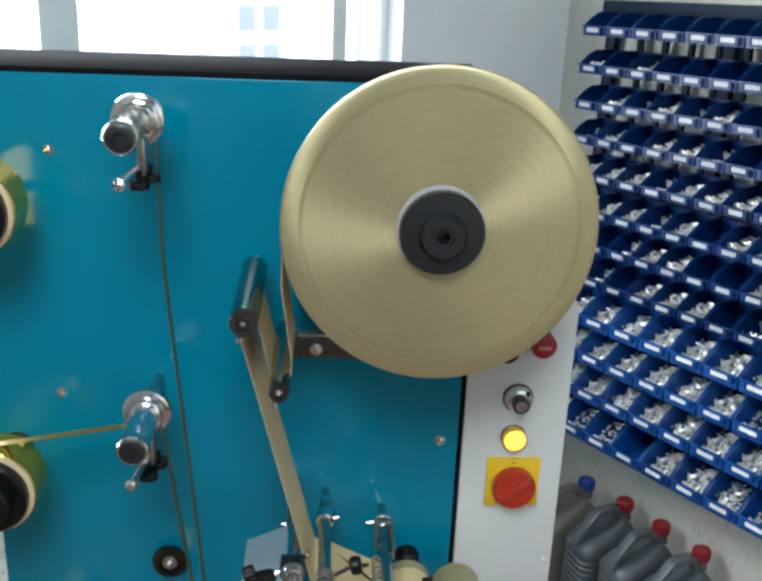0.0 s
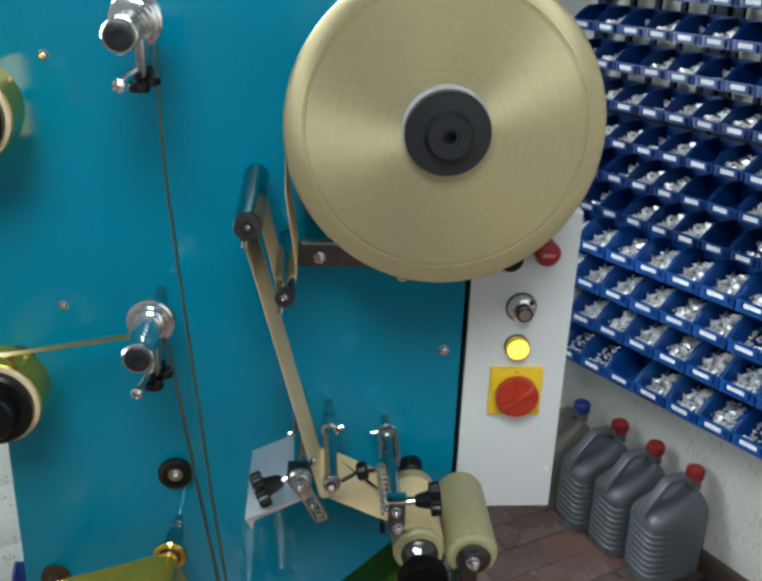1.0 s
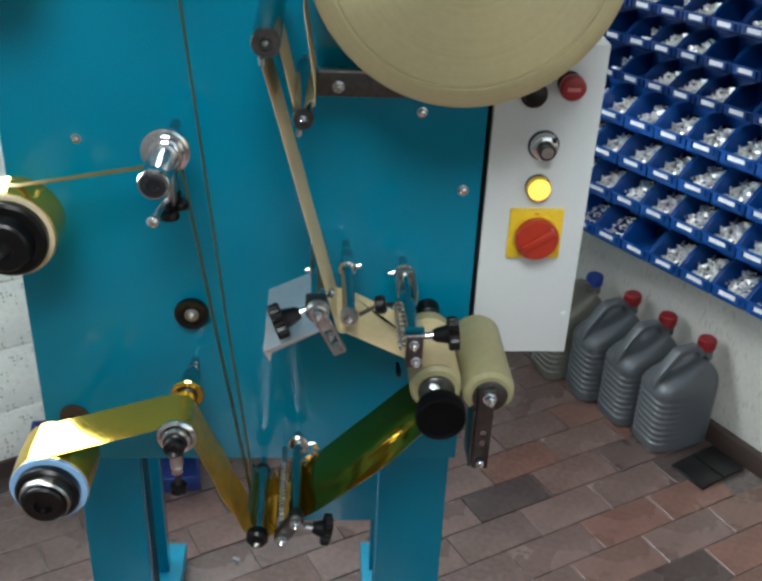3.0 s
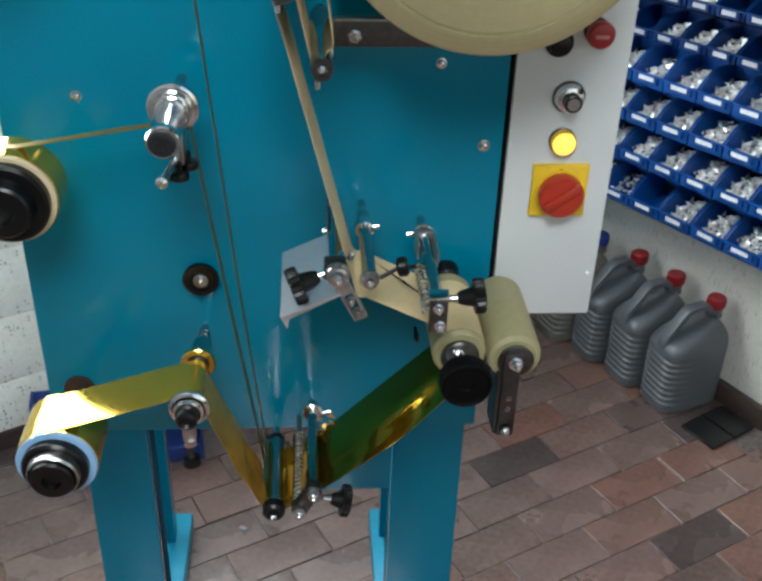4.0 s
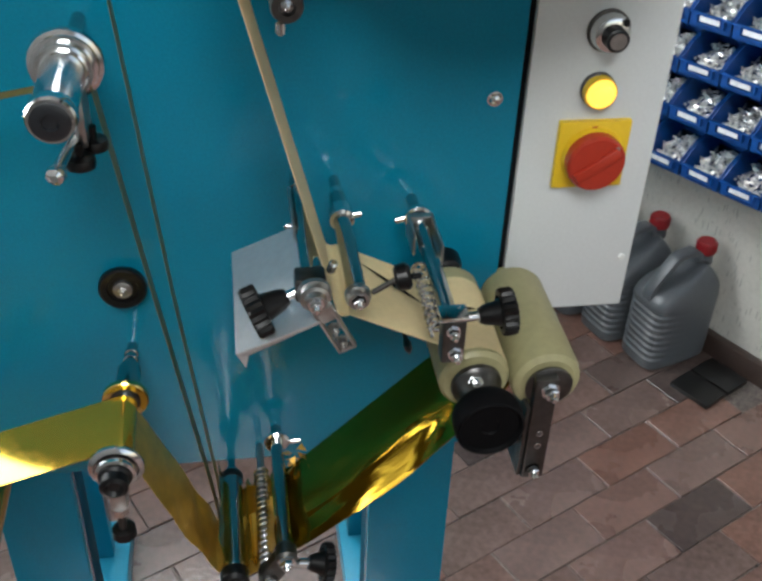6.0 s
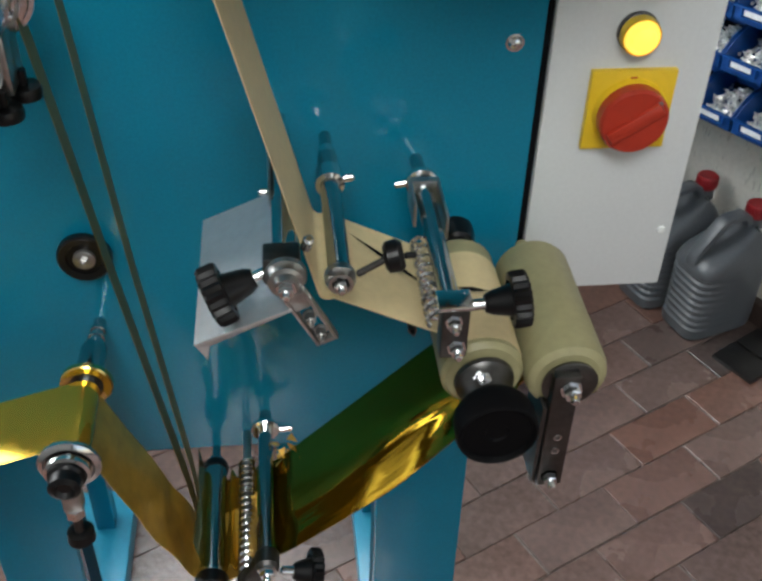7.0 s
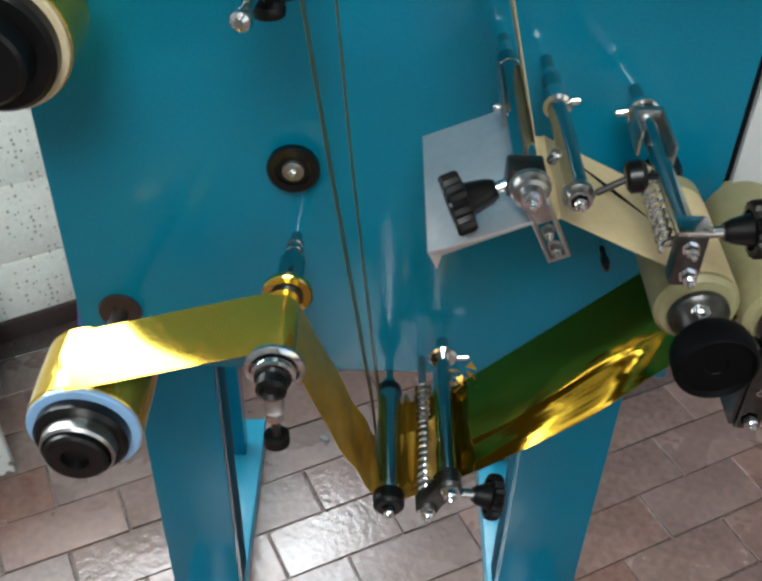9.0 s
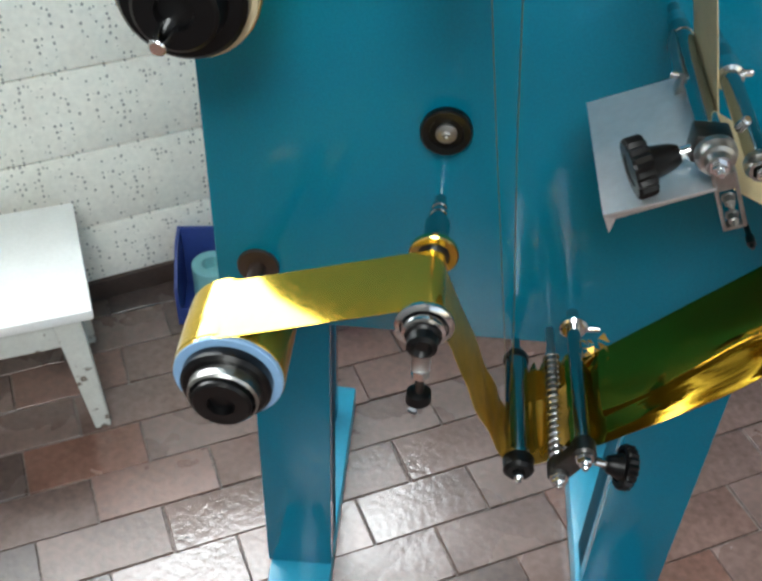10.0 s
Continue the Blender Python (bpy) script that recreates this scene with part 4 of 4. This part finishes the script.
def film_reel(name, x, z, r, y_back, y_front, label, hub=0.042, ring=None):
    t = thing(name, (x, (y_back + y_front) / 2, z - r), label, "roll", "film rolls on the machine")
    ln = y_back - y_front
    part("winding", along(x, z, y_back, [(0, 0), (0, r - 0.001), (0.001, r), (ln - 0.001, r), (ln, r - 0.001), (ln, 0)], 56), smooth_gold, t)
    part("core", along(x, z, y_front + 0.002, [(0, 0), (0, r - 0.0008), (0.005, r - 0.001), (0.006, r - 0.002), (0.006, 0)], 56), ring or cream_core, t)
    h = part("hub", along(x, z, y_front - 0.003, [(0, 0), (0, hub), (0.010, hub), (0.013, hub - 0.003), (0.013, hub * 0.72), (0.016, hub * 0.70), (0.028, hub * 0.66), (0.030, hub * 0.60), (0.030, hub * 0.30), (0.024, hub * 0.27), (0.024, 0)], 48), black_plastic, t, "black stepped plastic hub")
    part("shaft", along(x, z, 0.001, [(0, 0), (0, 0.0185), (0.003, 0.0195), (0.006, 0.0185), (0.007, 0.008), (-y_back + 0.002, 0.0075), (-y_back + 0.002, 0)], 30), bakelite, t, "dark brown shaft with a base flange")
    return t, h


t1, h1 = film_reel("film_roll", -0.550, 1.046, 0.048, -0.055, -0.100, "gold film roll on a black hub")
part("crank_handle", rod((-0.556, -0.124, 1.034), (-0.558, -0.150, 1.030), 0.0058), chrome, h1, "chrome crank handle")
film_reel("film_roll", -0.545, 1.357, 0.048, -0.055, -0.100, "gold film roll on a black hub")
t3, h3 = film_reel("film_roll", -0.539, 0.733, 0.0460, -0.070, -0.138, "gold film roll with pale blue core on a black hub", 0.0372, ring_blue)
part("hub_rim", along(-0.539, 0.733, -0.1535, [(0, 0.027), (0, 0.0295), (0.010, 0.0290), (0.012, 0.0270)], 44), steel, h3)

# ---- films and tape led over the rollers ----
web = thing("gold_film_web", (-0.43, -0.10, 0.72), "shiny gold film led from its roll round a spool", "film")
pts = arc(-0.539, 0.733, 0.0464, 170, 103, 9) + arc(-0.3825, 0.8170, 0.0114, 104, -25, 10)
part("film", ribbon(pts, -0.076, -0.141, 0.0005, 0.0010, 12, curl=-0.004, wf=(5, 18)), smooth_gold, web)
pts = pts[-1:] + [(-0.3125, 0.662)] + arc(-0.297, 0.661, 0.0118, 190, 285, 8) + [(-0.272, 0.667), (-0.256, 0.690)]
part("film", ribbon(pts, -0.076, -0.141, 0.0005, 0.0100, 20, curl=-0.004, wf=(42, 24), step=0.003, grow=1.6), gold_dull, web, "dull golden film running down from the spool")
web2 = thing("gold_film_web", (-0.18, -0.09, 0.69), "shiny gold film running up to the nip rollers", "film")
pts = [(-0.258, 0.690), (-0.248, 0.6930), (-0.238, 0.6985)] + arc(R1[0], R1[1], 0.0296, -45, 0, 6)
part("film", ribbon(pts, -0.050, -0.147, 0.0005, 0.0060, 34, curl=-0.024, wf=(11, 21)), gold, web2)
frill = bmesh.new()
rnd = random.Random(4)
for i in range(26):
    o = Vector((-0.236 + rnd.uniform(-0.006, 0.012), -0.046 + rnd.uniform(-0.012, 0.006), 0.703 + rnd.uniform(-0.012, 0.012)))
    vs = [frill.verts.new(o + Vector((rnd.uniform(-1, 1), rnd.uniform(-1, 1), rnd.uniform(-1, 1))) * 0.006) for _ in range(3)]
    frill.faces.new(vs)
part("torn_edge", frill, gold_dull, web2, smooth=0)
tails = bmesh.new()
pts = [(-0.308, 0.700)] + [(-0.304 + 0.0045 * i, 0.652 + (0.009 if i % 2 else -0.004) + 0.0018 * i) for i in range(12)] + [(-0.246, 0.688)]
ribbon(pts, -0.034, -0.136, 0.0004, 0.003, 8, tails, 0.004)
part("loose_folds", tails, smooth_gold, web, "crumpled gold film folds")

for pts, y0, y1 in (([(-0.3635, 1.425), (-0.3605, 1.30), (-0.3435, 1.10), (-0.330, 0.94), (-0.309, 0.735), (-0.3055, 0.672)], -0.074, -0.091),
                    ([(-0.3690, 1.125), (-0.3455, 0.948), (-0.3140, 0.722), (-0.3085, 0.670)], -0.076, -0.093)):
    t = thing("narrow_film_strip", (pts[-1][0], y0, pts[-1][1]), "narrow dull gold film strip pulled tight", "film", "narrow film strips")
    part("film", ribbon(pts, y0, y1, 0.0003, 0, 2, step=0.03), material("dull_gold_strip", (0.22, 0.16, 0.035), 0.40, 0.6) if "dull_gold_strip" not in bpy.data.materials else bpy.data.materials["dull_gold_strip"], t)
t = thing("narrow_film_strip", (-0.46, -0.06, 1.104), "narrow gold film strip from the roll to the spindle", "film", "narrow film strips")
part("film", ribbon([(-0.560, 1.0935), (-0.540, 1.0938), (-0.395, 1.119)], -0.074, -0.084, 0.0008, 0, 3, step=0.02), bpy.data.materials["dull_gold_strip"], t)

tape = thing("paper_tape_web", (-0.20, -0.09, 0.93), "beige paper tape led over guide rollers into the nip", "tape")
pts = [(RX - 0.1480, RZ - 0.01), (-0.2400, 1.30)] + [(-0.2290, 1.222)] + arc(-0.240, 1.212, 0.0104, 20, -165, 10) + arc(-0.273, 1.281, 0.0143, -50, -165, 10) + arc(-0.1985, 0.9600, 0.0066, 196, 300, 8) + arc(R1[0], R1[1], 0.0297, 118, 20, 12)
part("tape", ribbon(pts, -0.046, -0.144, 0.0005, 0.0006, 6), paper, tape)
# two narrow dark slivers laid over the tape
for (xa, ya, za), (xb, yb, zb) in (((-0.182, -0.070, 0.9515), (-0.118, -0.112, 0.9225)), ((-0.106, -0.092, 0.9145), (-0.082, -0.100, 0.9160))):
    s = bmesh.new()
    o, e2 = Vector((xa, ya, za)), Vector((xb, yb, zb))
    side = Vector((0.2, 0.9, 0.1)) * 0.0028
    lift = Vector((0.15, 0, 1)).normalized() * 0.0022
    s.faces.new([s.verts.new(p + lift) for p in (o, o * 0.5 + e2 * 0.5 + side, e2, o * 0.5 + e2 * 0.5 - side)])
    part("tear", s, black_rubber, tape, "narrow dark sliver on the tape", smooth=0)

# ---- bin rack on the east wall ----
rack = thing("bin_rack", room(1.07, 0.4, 0.42), "blue steel louvred rack fixed to the wall", "rack")
SLOPE = 0.055
RACK = ROOM @ Matrix(((1, 0, 0, 0), (0, 1, 0, 0), (0, -SLOPE, 1, 0.6 * SLOPE), (0, 0, 0, 1)))   # the rails rise a little towards the near end


def rack_part(name, *b, mat=rack_blue):
    bm = box(*b, 0.0015)
    bm.transform(RACK)
    return part(name, bm, mat, rack)


rack_part("top_rail", 1.050, 1.088, -0.35, 0.960, 1.472, 1.500)
rows = [1.437, 1.352, 1.270, 1.190, 1.105, 1.020, 0.940, 0.855, 0.762, 0.668, 0.573, 0.466]
for zz in rows:
    rack_part("rail", 1.062, 1.087, -0.35, 0.955, zz - 0.012, zz + 0.018)
# dark sheet added behind the lower bins; the rack itself is open rails
rack_part("back_panel", 1.083, 1.0885, -0.35, 0.93, 0.44, 1.10)
for vv in (0.945, 0.60, 0.25, -0.10):
    rack_part("upright", 1.070, 1.089, vv - 0.015, vv + 0.015, 0.43, 1.485)
for k in range(14):
    rack_part("hook_strip", 1.071, 1.084, 0.845 - 0.0745 * k, 0.859 - 0.0745 * k, 1.10, 1.473)


def make_bin(name, w, d, h, label, plastic, paper_card):
    """An open-fronted stacking bin: floor, back, two sides that slope down to a low front, rim and card."""
    t = thing(name, (0, 0, 0), label, "storage bin", "stacking bins on the rack")
    bm = bmesh.new()
    th = 0.0022
    hw, lo = w / 2, h * 0.42
    box(0, d, -hw, hw, 0, th, 0, bm)
    box(d - th, d, -hw, hw, th, h, 0, bm)
    box(-0.006, -0.006 + th, -hw, hw, 0, lo, 0, bm)
    box(-0.006, 0.001, -hw, hw, 0, th, 0, bm)
    box(-0.012, -0.006, -hw, hw, lo - th, lo + 0.001, 0, bm)
    for s in (-hw, hw - th):
        prof = [(-0.006, 0), (d, 0), (d, h), (d * 0.42, h), (d * 0.18, h * 0.78), (-0.006, lo)]
        p = [bm.verts.new((x, s, z)) for x, z in prof]
        q = [bm.verts.new((x, s + th, z)) for x, z in prof]
        bm.faces.new(p), bm.faces.new(q[::-1])
        for i in range(len(p)):
            bm.faces.new((p[i], p[(i + 1) % len(p)], q[(i + 1) % len(p)], q[i]))
    body = part("body", bm, plastic, t, smooth=0)
    part("label_card", box(-0.0135, -0.0122, -hw * 0.52, hw * 0.45, lo - 0.0130, lo - 0.0035), paper_card, t, "white label card")
    bm = box(-0.0130, -0.006, -hw * 0.74, -hw * 0.64, lo - 0.018, lo - 0.001, 0)
    box(-0.0130, -0.006, hw * 0.57, hw * 0.67, lo - 0.018, lo - 0.001, 0, bm)
    box(-0.0130, -0.006, -hw * 0.74, hw * 0.67, lo - 0.0185, lo - 0.0165, 0, bm)
    part("card_holder", bm, plastic, body, smooth=0)
    return t


def heap(w, d, h, seed, count):
    """A heap of small screws and nuts."""
    rr = random.Random(seed)
    bm = bmesh.new()
    for i in range(count):
        x, y = rr.uniform(0.004, d * 0.85), rr.uniform(-w * 0.40, w * 0.40)
        z = 0.004 + h * (0.16 + 0.42 * x / d) * rr.uniform(0.55, 1.0) * (1 - 0.5 * abs(y) / w)
        a = Vector((rr.uniform(-1, 1), rr.uniform(-1, 1), rr.uniform(-0.4, 0.4))).normalized()
        ln = rr.uniform(0.006, 0.013)
        lathe((x, y, z), a, [(0, 0), (0, 0.0034), (0.003, 0.0034), (0.003, 0.0018), (ln, 0.0018), (ln, 0)], 5, bm)
    return finish("screws", bm, zinc, 0)


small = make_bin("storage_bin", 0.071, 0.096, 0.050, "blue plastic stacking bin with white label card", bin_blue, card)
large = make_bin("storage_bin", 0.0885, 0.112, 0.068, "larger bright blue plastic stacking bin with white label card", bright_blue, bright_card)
heaps = {False: [heap(0.071, 0.095, 0.060, k, n) for k, n in ((1, 110), (2, 70), (3, 35))], True: [heap(0.0885, 0.108, 0.085, k + 9, n) for k, n in ((1, 170), (2, 120), (3, 50))]}
rnd = random.Random(11)
first = {False: small, True: large}
for i, zz in enumerate(rows):
    big = i >= 8
    pitch = 0.0925 if big else 0.0745
    v = 0.885 if i < 4 else (0.875 if not big else (0.9525 if i < 11 else 0.8975))
    src = large if big else small
    low = 0.068 * 0.42 if big else 0.050 * 0.42
    while v > (-0.16 if i > 4 else 0.12):
        m = ROOM @ Matrix.Translation((0.965 if not big else 0.958, v, zz - low + 0.009 + (0.6 - v) * SLOPE)) @ Matrix.Rotation(-SLOPE, 4, "X") @ Matrix.Rotation(radians(rnd.uniform(-1.2, 1.2)), 4, "Z")
        if first[big] is not None:
            src.matrix_world = m
            first[big] = None
        else:
            copy_thing(src, m)
        chance = 0.25 if i < 2 else (0.72 if i < 8 else 0.92)
        if rnd.random() < chance:
            ob = new("screws", heaps[big][rnd.choice((0, 0, 1, 2)) if i > 3 else rnd.choice((1, 2))])
            ob.matrix_world = m @ Matrix.Translation((0, 0, 0.0005))
            tagged(ob, "heap of small zinc-plated screws and nuts in a bin", "screws", "heaps of screws in bins", "stuff")
        v -= pitch


# ---- canisters by the wall ----
def canister(at, turn, body_mat, cap_mat, label):
    t = thing("canister", (0, 0, 0), label, "canister", "canisters by the wall")
    D, W = 0.172, 0.114
    bm = bmesh.new()
    rings = []
    levels = [(0.000, 0.010, 0.0, 0.0), (0.006, 0.002, 0.0, 0.0)]
    for i in range(8):
        z0 = 0.030 + i * 0.0165
        levels += [(z0, 0.0, 0, 0), (z0 + 0.004, 0.0036, 0, 0), (z0 + 0.0085, 0.0036, 0, 0), (z0 + 0.0125, 0.0, 0, 0)]
    levels += [(0.166, 0.0, 0, 0), (0.178, 0.001, 0.004, 0), (0.190, 0.003, 0.016, 0), (0.200, 0.006, 0.036, 0.001), (0.212, 0.011, 0.062, 0.003), (0.226, 0.018, 0.082, 0.006), (0.238, 0.025, 0.094, 0.012), (0.244, 0.034, 0.102, 0.018)]
    N = 44
    for z, inset, front, back in levels:
        x0, x1 = inset + front, D - inset - back
        cx, hx = (x0 + x1) / 2, (x1 - x0) / 2
        ring = []
        for k in range(N):
            f = 2 * math.pi * k / N
            p = 0.42
            cxx, syy = math.cos(f), math.sin(f)
            rib = inset if z > 0.16 or z < 0.02 else inset * max(0.0, min(1.0, (-cxx - 0.12) * 4))    # the ribs run out along the sides
            hw, hx2 = W / 2 - rib, hx + inset - rib
            ring.append(bm.verts.new((cx + hx2 * math.copysign(abs(cxx) ** p, cxx), hw * math.copysign(abs(syy) ** p, syy), z)))
        rings.append(ring)
    for s, q in zip(rings, rings[1:]):
        for k in range(N):
            bm.faces.new((s[k], s[(k + 1) % N], q[(k + 1) % N], q[k]))
    bm.faces.new(rings[0][::-1]), bm.faces.new(rings[-1])
    body = part("body", bm, body_mat, t, smooth=40)
    bm = bmesh.new()
    path = [(0.012, 0.160), (0.007, 0.180), (0.011, 0.196), (0.034, 0.226), (0.058, 0.256), (0.068, 0.263), (0.106, 0.265), (0.118, 0.258), (0.126, 0.236)]
    rr = []
    for k, (x, z) in enumerate(path):
        a, c2 = path[max(0, k - 1)], path[min(len(path) - 1, k + 1)]
        tx = Vector((c2[0] - a[0], 0, c2[1] - a[1])).normalized()
        nn = Vector((-tx.z, 0, tx.x))
        rr.append([bm.verts.new(Vector((x, 0, z)) + nn * 0.0075 * math.copysign(abs(math.sin(2 * math.pi * i / 14)) ** 0.3, math.sin(2 * math.pi * i / 14)) + Vector((0, 1, 0)) * 0.0140 * math.copysign(abs(math.cos(2 * math.pi * i / 14)) ** 0.5, math.cos(2 * math.pi * i / 14))) for i in range(14)])
    for s, q in zip(rr, rr[1:]):
        for i in range(14):
            bm.faces.new((s[i], s[(i + 1) % 14], q[(i + 1) % 14], q[i]))
    bm.faces.new(rr[0][::-1]), bm.faces.new(rr[-1])
    part("handle", bm, body_mat, body, smooth=35)
    part("neck", lathe((0.142, 0, 0.232), (0, 0, 1), [(0, 0), (0, 0.020), (0.018, 0.018), (0.030, 0.017), (0.030, 0)], 26), body_mat, body)
    cp = part("cap", lathe((0.142, 0, 0.255), (0, 0, 1), [(0, 0), (0, 0.0210), (0.003, 0.0215), (0.024, 0.0208), (0.027, 0.019), (0.0275, 0.014), (0.0265, 0)], 30), cap_mat, t, "ribbed screw cap")
    ribs = bmesh.new()
    for i in range(24):
        f = 2 * math.pi * i / 24
        box(-0.001, 0.0012, -0.0012, 0.0012, 0.259, 0.278, 0, ribs, Matrix.Translation((0.142, 0, 0)) @ Matrix.Rotation(f, 4, "Z") @ Matrix.Translation((0.0212, 0, 0)))
    part("ribs", ribs, cap_mat, cp, smooth=0)
    t.matrix_world = ROOM @ Matrix.Translation(at) @ Matrix.Rotation(radians(turn), 4, "Z")
    return t


canister((0.916, 0.468, 0), -11, can_grey, cap_red, "dark grey ribbed plastic canister with red cap")
canister((0.914, 0.590, 0), -10, can_grey, cap_red, "dark grey ribbed plastic canister with red cap")
canister((0.912, 0.712, 0), -11, can_grey, cap_red, "dark grey ribbed plastic canister with red cap")
canister((0.895, 0.832, 0), -10, can_clear, cap_blue, "cloudy plastic canister with blue cap")

# loose dark tiles on the floor by the wall
for u0, v0, w2, d2, tn in ((0.9555, 0.315, 0.069, 0.096, 1), (1.0300, 0.315, 0.070, 0.096, 0)):
    ob = part("loose_tile", box(-w2 / 2, w2 / 2, -d2 / 2, d2 / 2, 0, 0.010, 0.0015), slate)
    ob.matrix_world = ROOM @ Matrix.Translation((u0, v0, 0.0)) @ Matrix.Rotation(radians(tn), 4, "Z")
    tagged(ob, "dark glazed loose floor tile by the skirting", "tile", "loose tiles")

# ---- stool and crate by the north wall ----
st = thing("stool", room(-0.74, 0.89, 0), "low white painted wooden stool with chipped edges", "stool")


def st_part(name, bm, mat=stool_paint, label=""):
    bm.transform(ROOM @ Matrix.Translation((-0.730, 0.914, 0)) @ Matrix.Rotation(radians(-6), 4, "Z"))
    return part(name, bm, mat, st, label)


st_part("seat", box(-0.160, 0.162, -0.132, 0.150, 0.262, 0.282, 0.004), material("white_seat_top", (0.88, 0.89, 0.87), 0.4, vary=0.05, scale=20), "smooth white seat board")
for y0 in (-0.118, 0.100):
    st_part("apron_board", box(-0.135, 0.128, y0, y0 + 0.018, 0.205, 0.262, 0.002))
for x0 in (-0.150, 0.125):
    st_part("apron_board", box(x0, x0 + 0.018, -0.10, 0.10, 0.205, 0.262, 0.002))
for sx2 in (-1, 1):
    for sy2 in (-1, 1):
        bm = bmesh.new()
        tops = [(0.098, 0.090), (0.142, 0.090), (0.142, 0.122), (0.098, 0.122)]
        bots = [(0.124, 0.092), (0.150, 0.092), (0.150, 0.116), (0.124, 0.116)]
        q = [bm.verts.new((sx2 * x, sy2 * y, 0.0)) for x, y in bots] + [bm.verts.new((sx2 * x, sy2 * y, 0.262)) for x, y in tops]
        bm.faces.new(q[:4]), bm.faces.new(q[4:])
        for i in range(4):
            bm.faces.new((q[i], q[(i + 1) % 4], q[4 + (i + 1) % 4], q[4 + i]))
        bmesh.ops.bevel(bm, geom=bm.edges[:], offset=0.002, segments=1, affect="EDGES")
        st_part("leg", bm)

crate = thing("crate", (-0.70, 0.80, 0), "blue plastic open-fronted crate on the floor", "crate")


def cr_part(name, bm, mat, parent=None):
    bm.transform(Matrix.Translation((-0.845, 0.645, 0)) @ Matrix.Rotation(radians(8), 4, "Z"))
    return part(name, bm, mat, parent or crate)


cr_part("base", box(0.0, 0.36, 0.0, 0.12, 0.0, 0.006, 0.001), crate_blue)
for x0 in (0.0, 0.354):
    bm = bmesh.new()
    prof = [(0, 0), (0.12, 0), (0.12, 0.142), (0.07, 0.142), (0.0, 0.088)]
    p = [bm.verts.new((x0, y, z)) for y, z in prof]
    q = [bm.verts.new((x0 + 0.006, y, z)) for y, z in prof]
    bm.faces.new(p), bm.faces.new(q[::-1])
    for i in range(5):
        bm.faces.new((p[i], p[(i + 1) % 5], q[(i + 1) % 5], q[i]))
    cr_part("side", bm, crate_blue)
cr_part("back", box(0.006, 0.354, 0.114, 0.12, 0.006, 0.142, 0.001), crate_blue)
cr_part("front", box(0.006, 0.354, 0.0, 0.006, 0.006, 0.040, 0.001), crate_blue)
cy = part("paper_roll", lathe((-0.788, 0.712, 0.0055), (0, 0, 1), [(0, 0), (0, 0.038), (0.094, 0.038), (0.096, 0.036), (0.096, 0.018), (0.07, 0.018), (0.07, 0)], 40), cyan_paper)
tagged(cy, "pale cyan paper roll standing in the blue crate", "roll")

# paper scrap
ob = part("paper_scrap", box(-0.008, 0.008, -0.004, 0.004, 0, 0.006, 0.001), card)
ob.matrix_world = Matrix.Translation((-0.392, 0.475, 0.0)) @ Matrix.Rotation(radians(-30), 4, "Z")
tagged(ob, "small white paper scrap on the floor", "paper")

# ---- floor tiles ----
TU, TV, GAP = 0.195, 0.093, 0.0034
GRID = Matrix.Rotation(radians(-3.5), 4, "Z")          # the tiles lie a little askew to the walls
kinds = []
for k in range(4):
    rr = random.Random(k)
    bm = box(-TU / 2 + GAP / 2, TU / 2 - GAP / 2, -TV / 2 + GAP / 2, TV / 2 - GAP / 2, -0.012, 0.0, 0)
    for v in bm.verts:
        if v.co.z > -0.001:
            v.co.z += rr.uniform(-0.0008, 0.0006)
    bmesh.ops.bevel(bm, geom=[e for e in bm.edges if all(v.co.z > -0.005 for v in e.verts)], offset=0.0007, segments=1, affect="EDGES")
    kinds.append(finish("floor_tile", bm, clay, 40))
rest = bmesh.new()
rnd = random.Random(2)
for j in range(-38, 14):
    for i in range(-12, 8):
        c = GRID @ Vector((0.186 + TU * i + (0 if j % 2 else TU / 2), 0.090 + TV * (j + 0.5), 0))
        u, v = c.x, c.y
        if u > WALL_U - 0.02 or u < -1.80 or v > WALL_V + 0.01 or v < -3.15:
            continue
        m = Matrix.Translation((u + rnd.uniform(-0.0012, 0.0012), v + rnd.uniform(-0.0008, 0.0008), rnd.uniform(-0.0012, 0.0006))) @ GRID @ Matrix.Rotation(radians(rnd.uniform(-0.5, 0.5)), 4, "Z")
        if -1.1 < u and -0.75 < v:
            ob = new("floor_tile", kinds[rnd.randrange(4)])
            ob.parent = floor
            ob.matrix_basis = m
        else:
            box(-TU / 2 + GAP / 2, TU / 2 - GAP / 2, -TV / 2 + GAP / 2, TV / 2 - GAP / 2, -0.012, 0.0, 0, rest, m)
ob = part("floor_tiles_beyond", rest, clay, None, smooth=0)
ob.parent = floor
tagged(ob, kind="stuff")
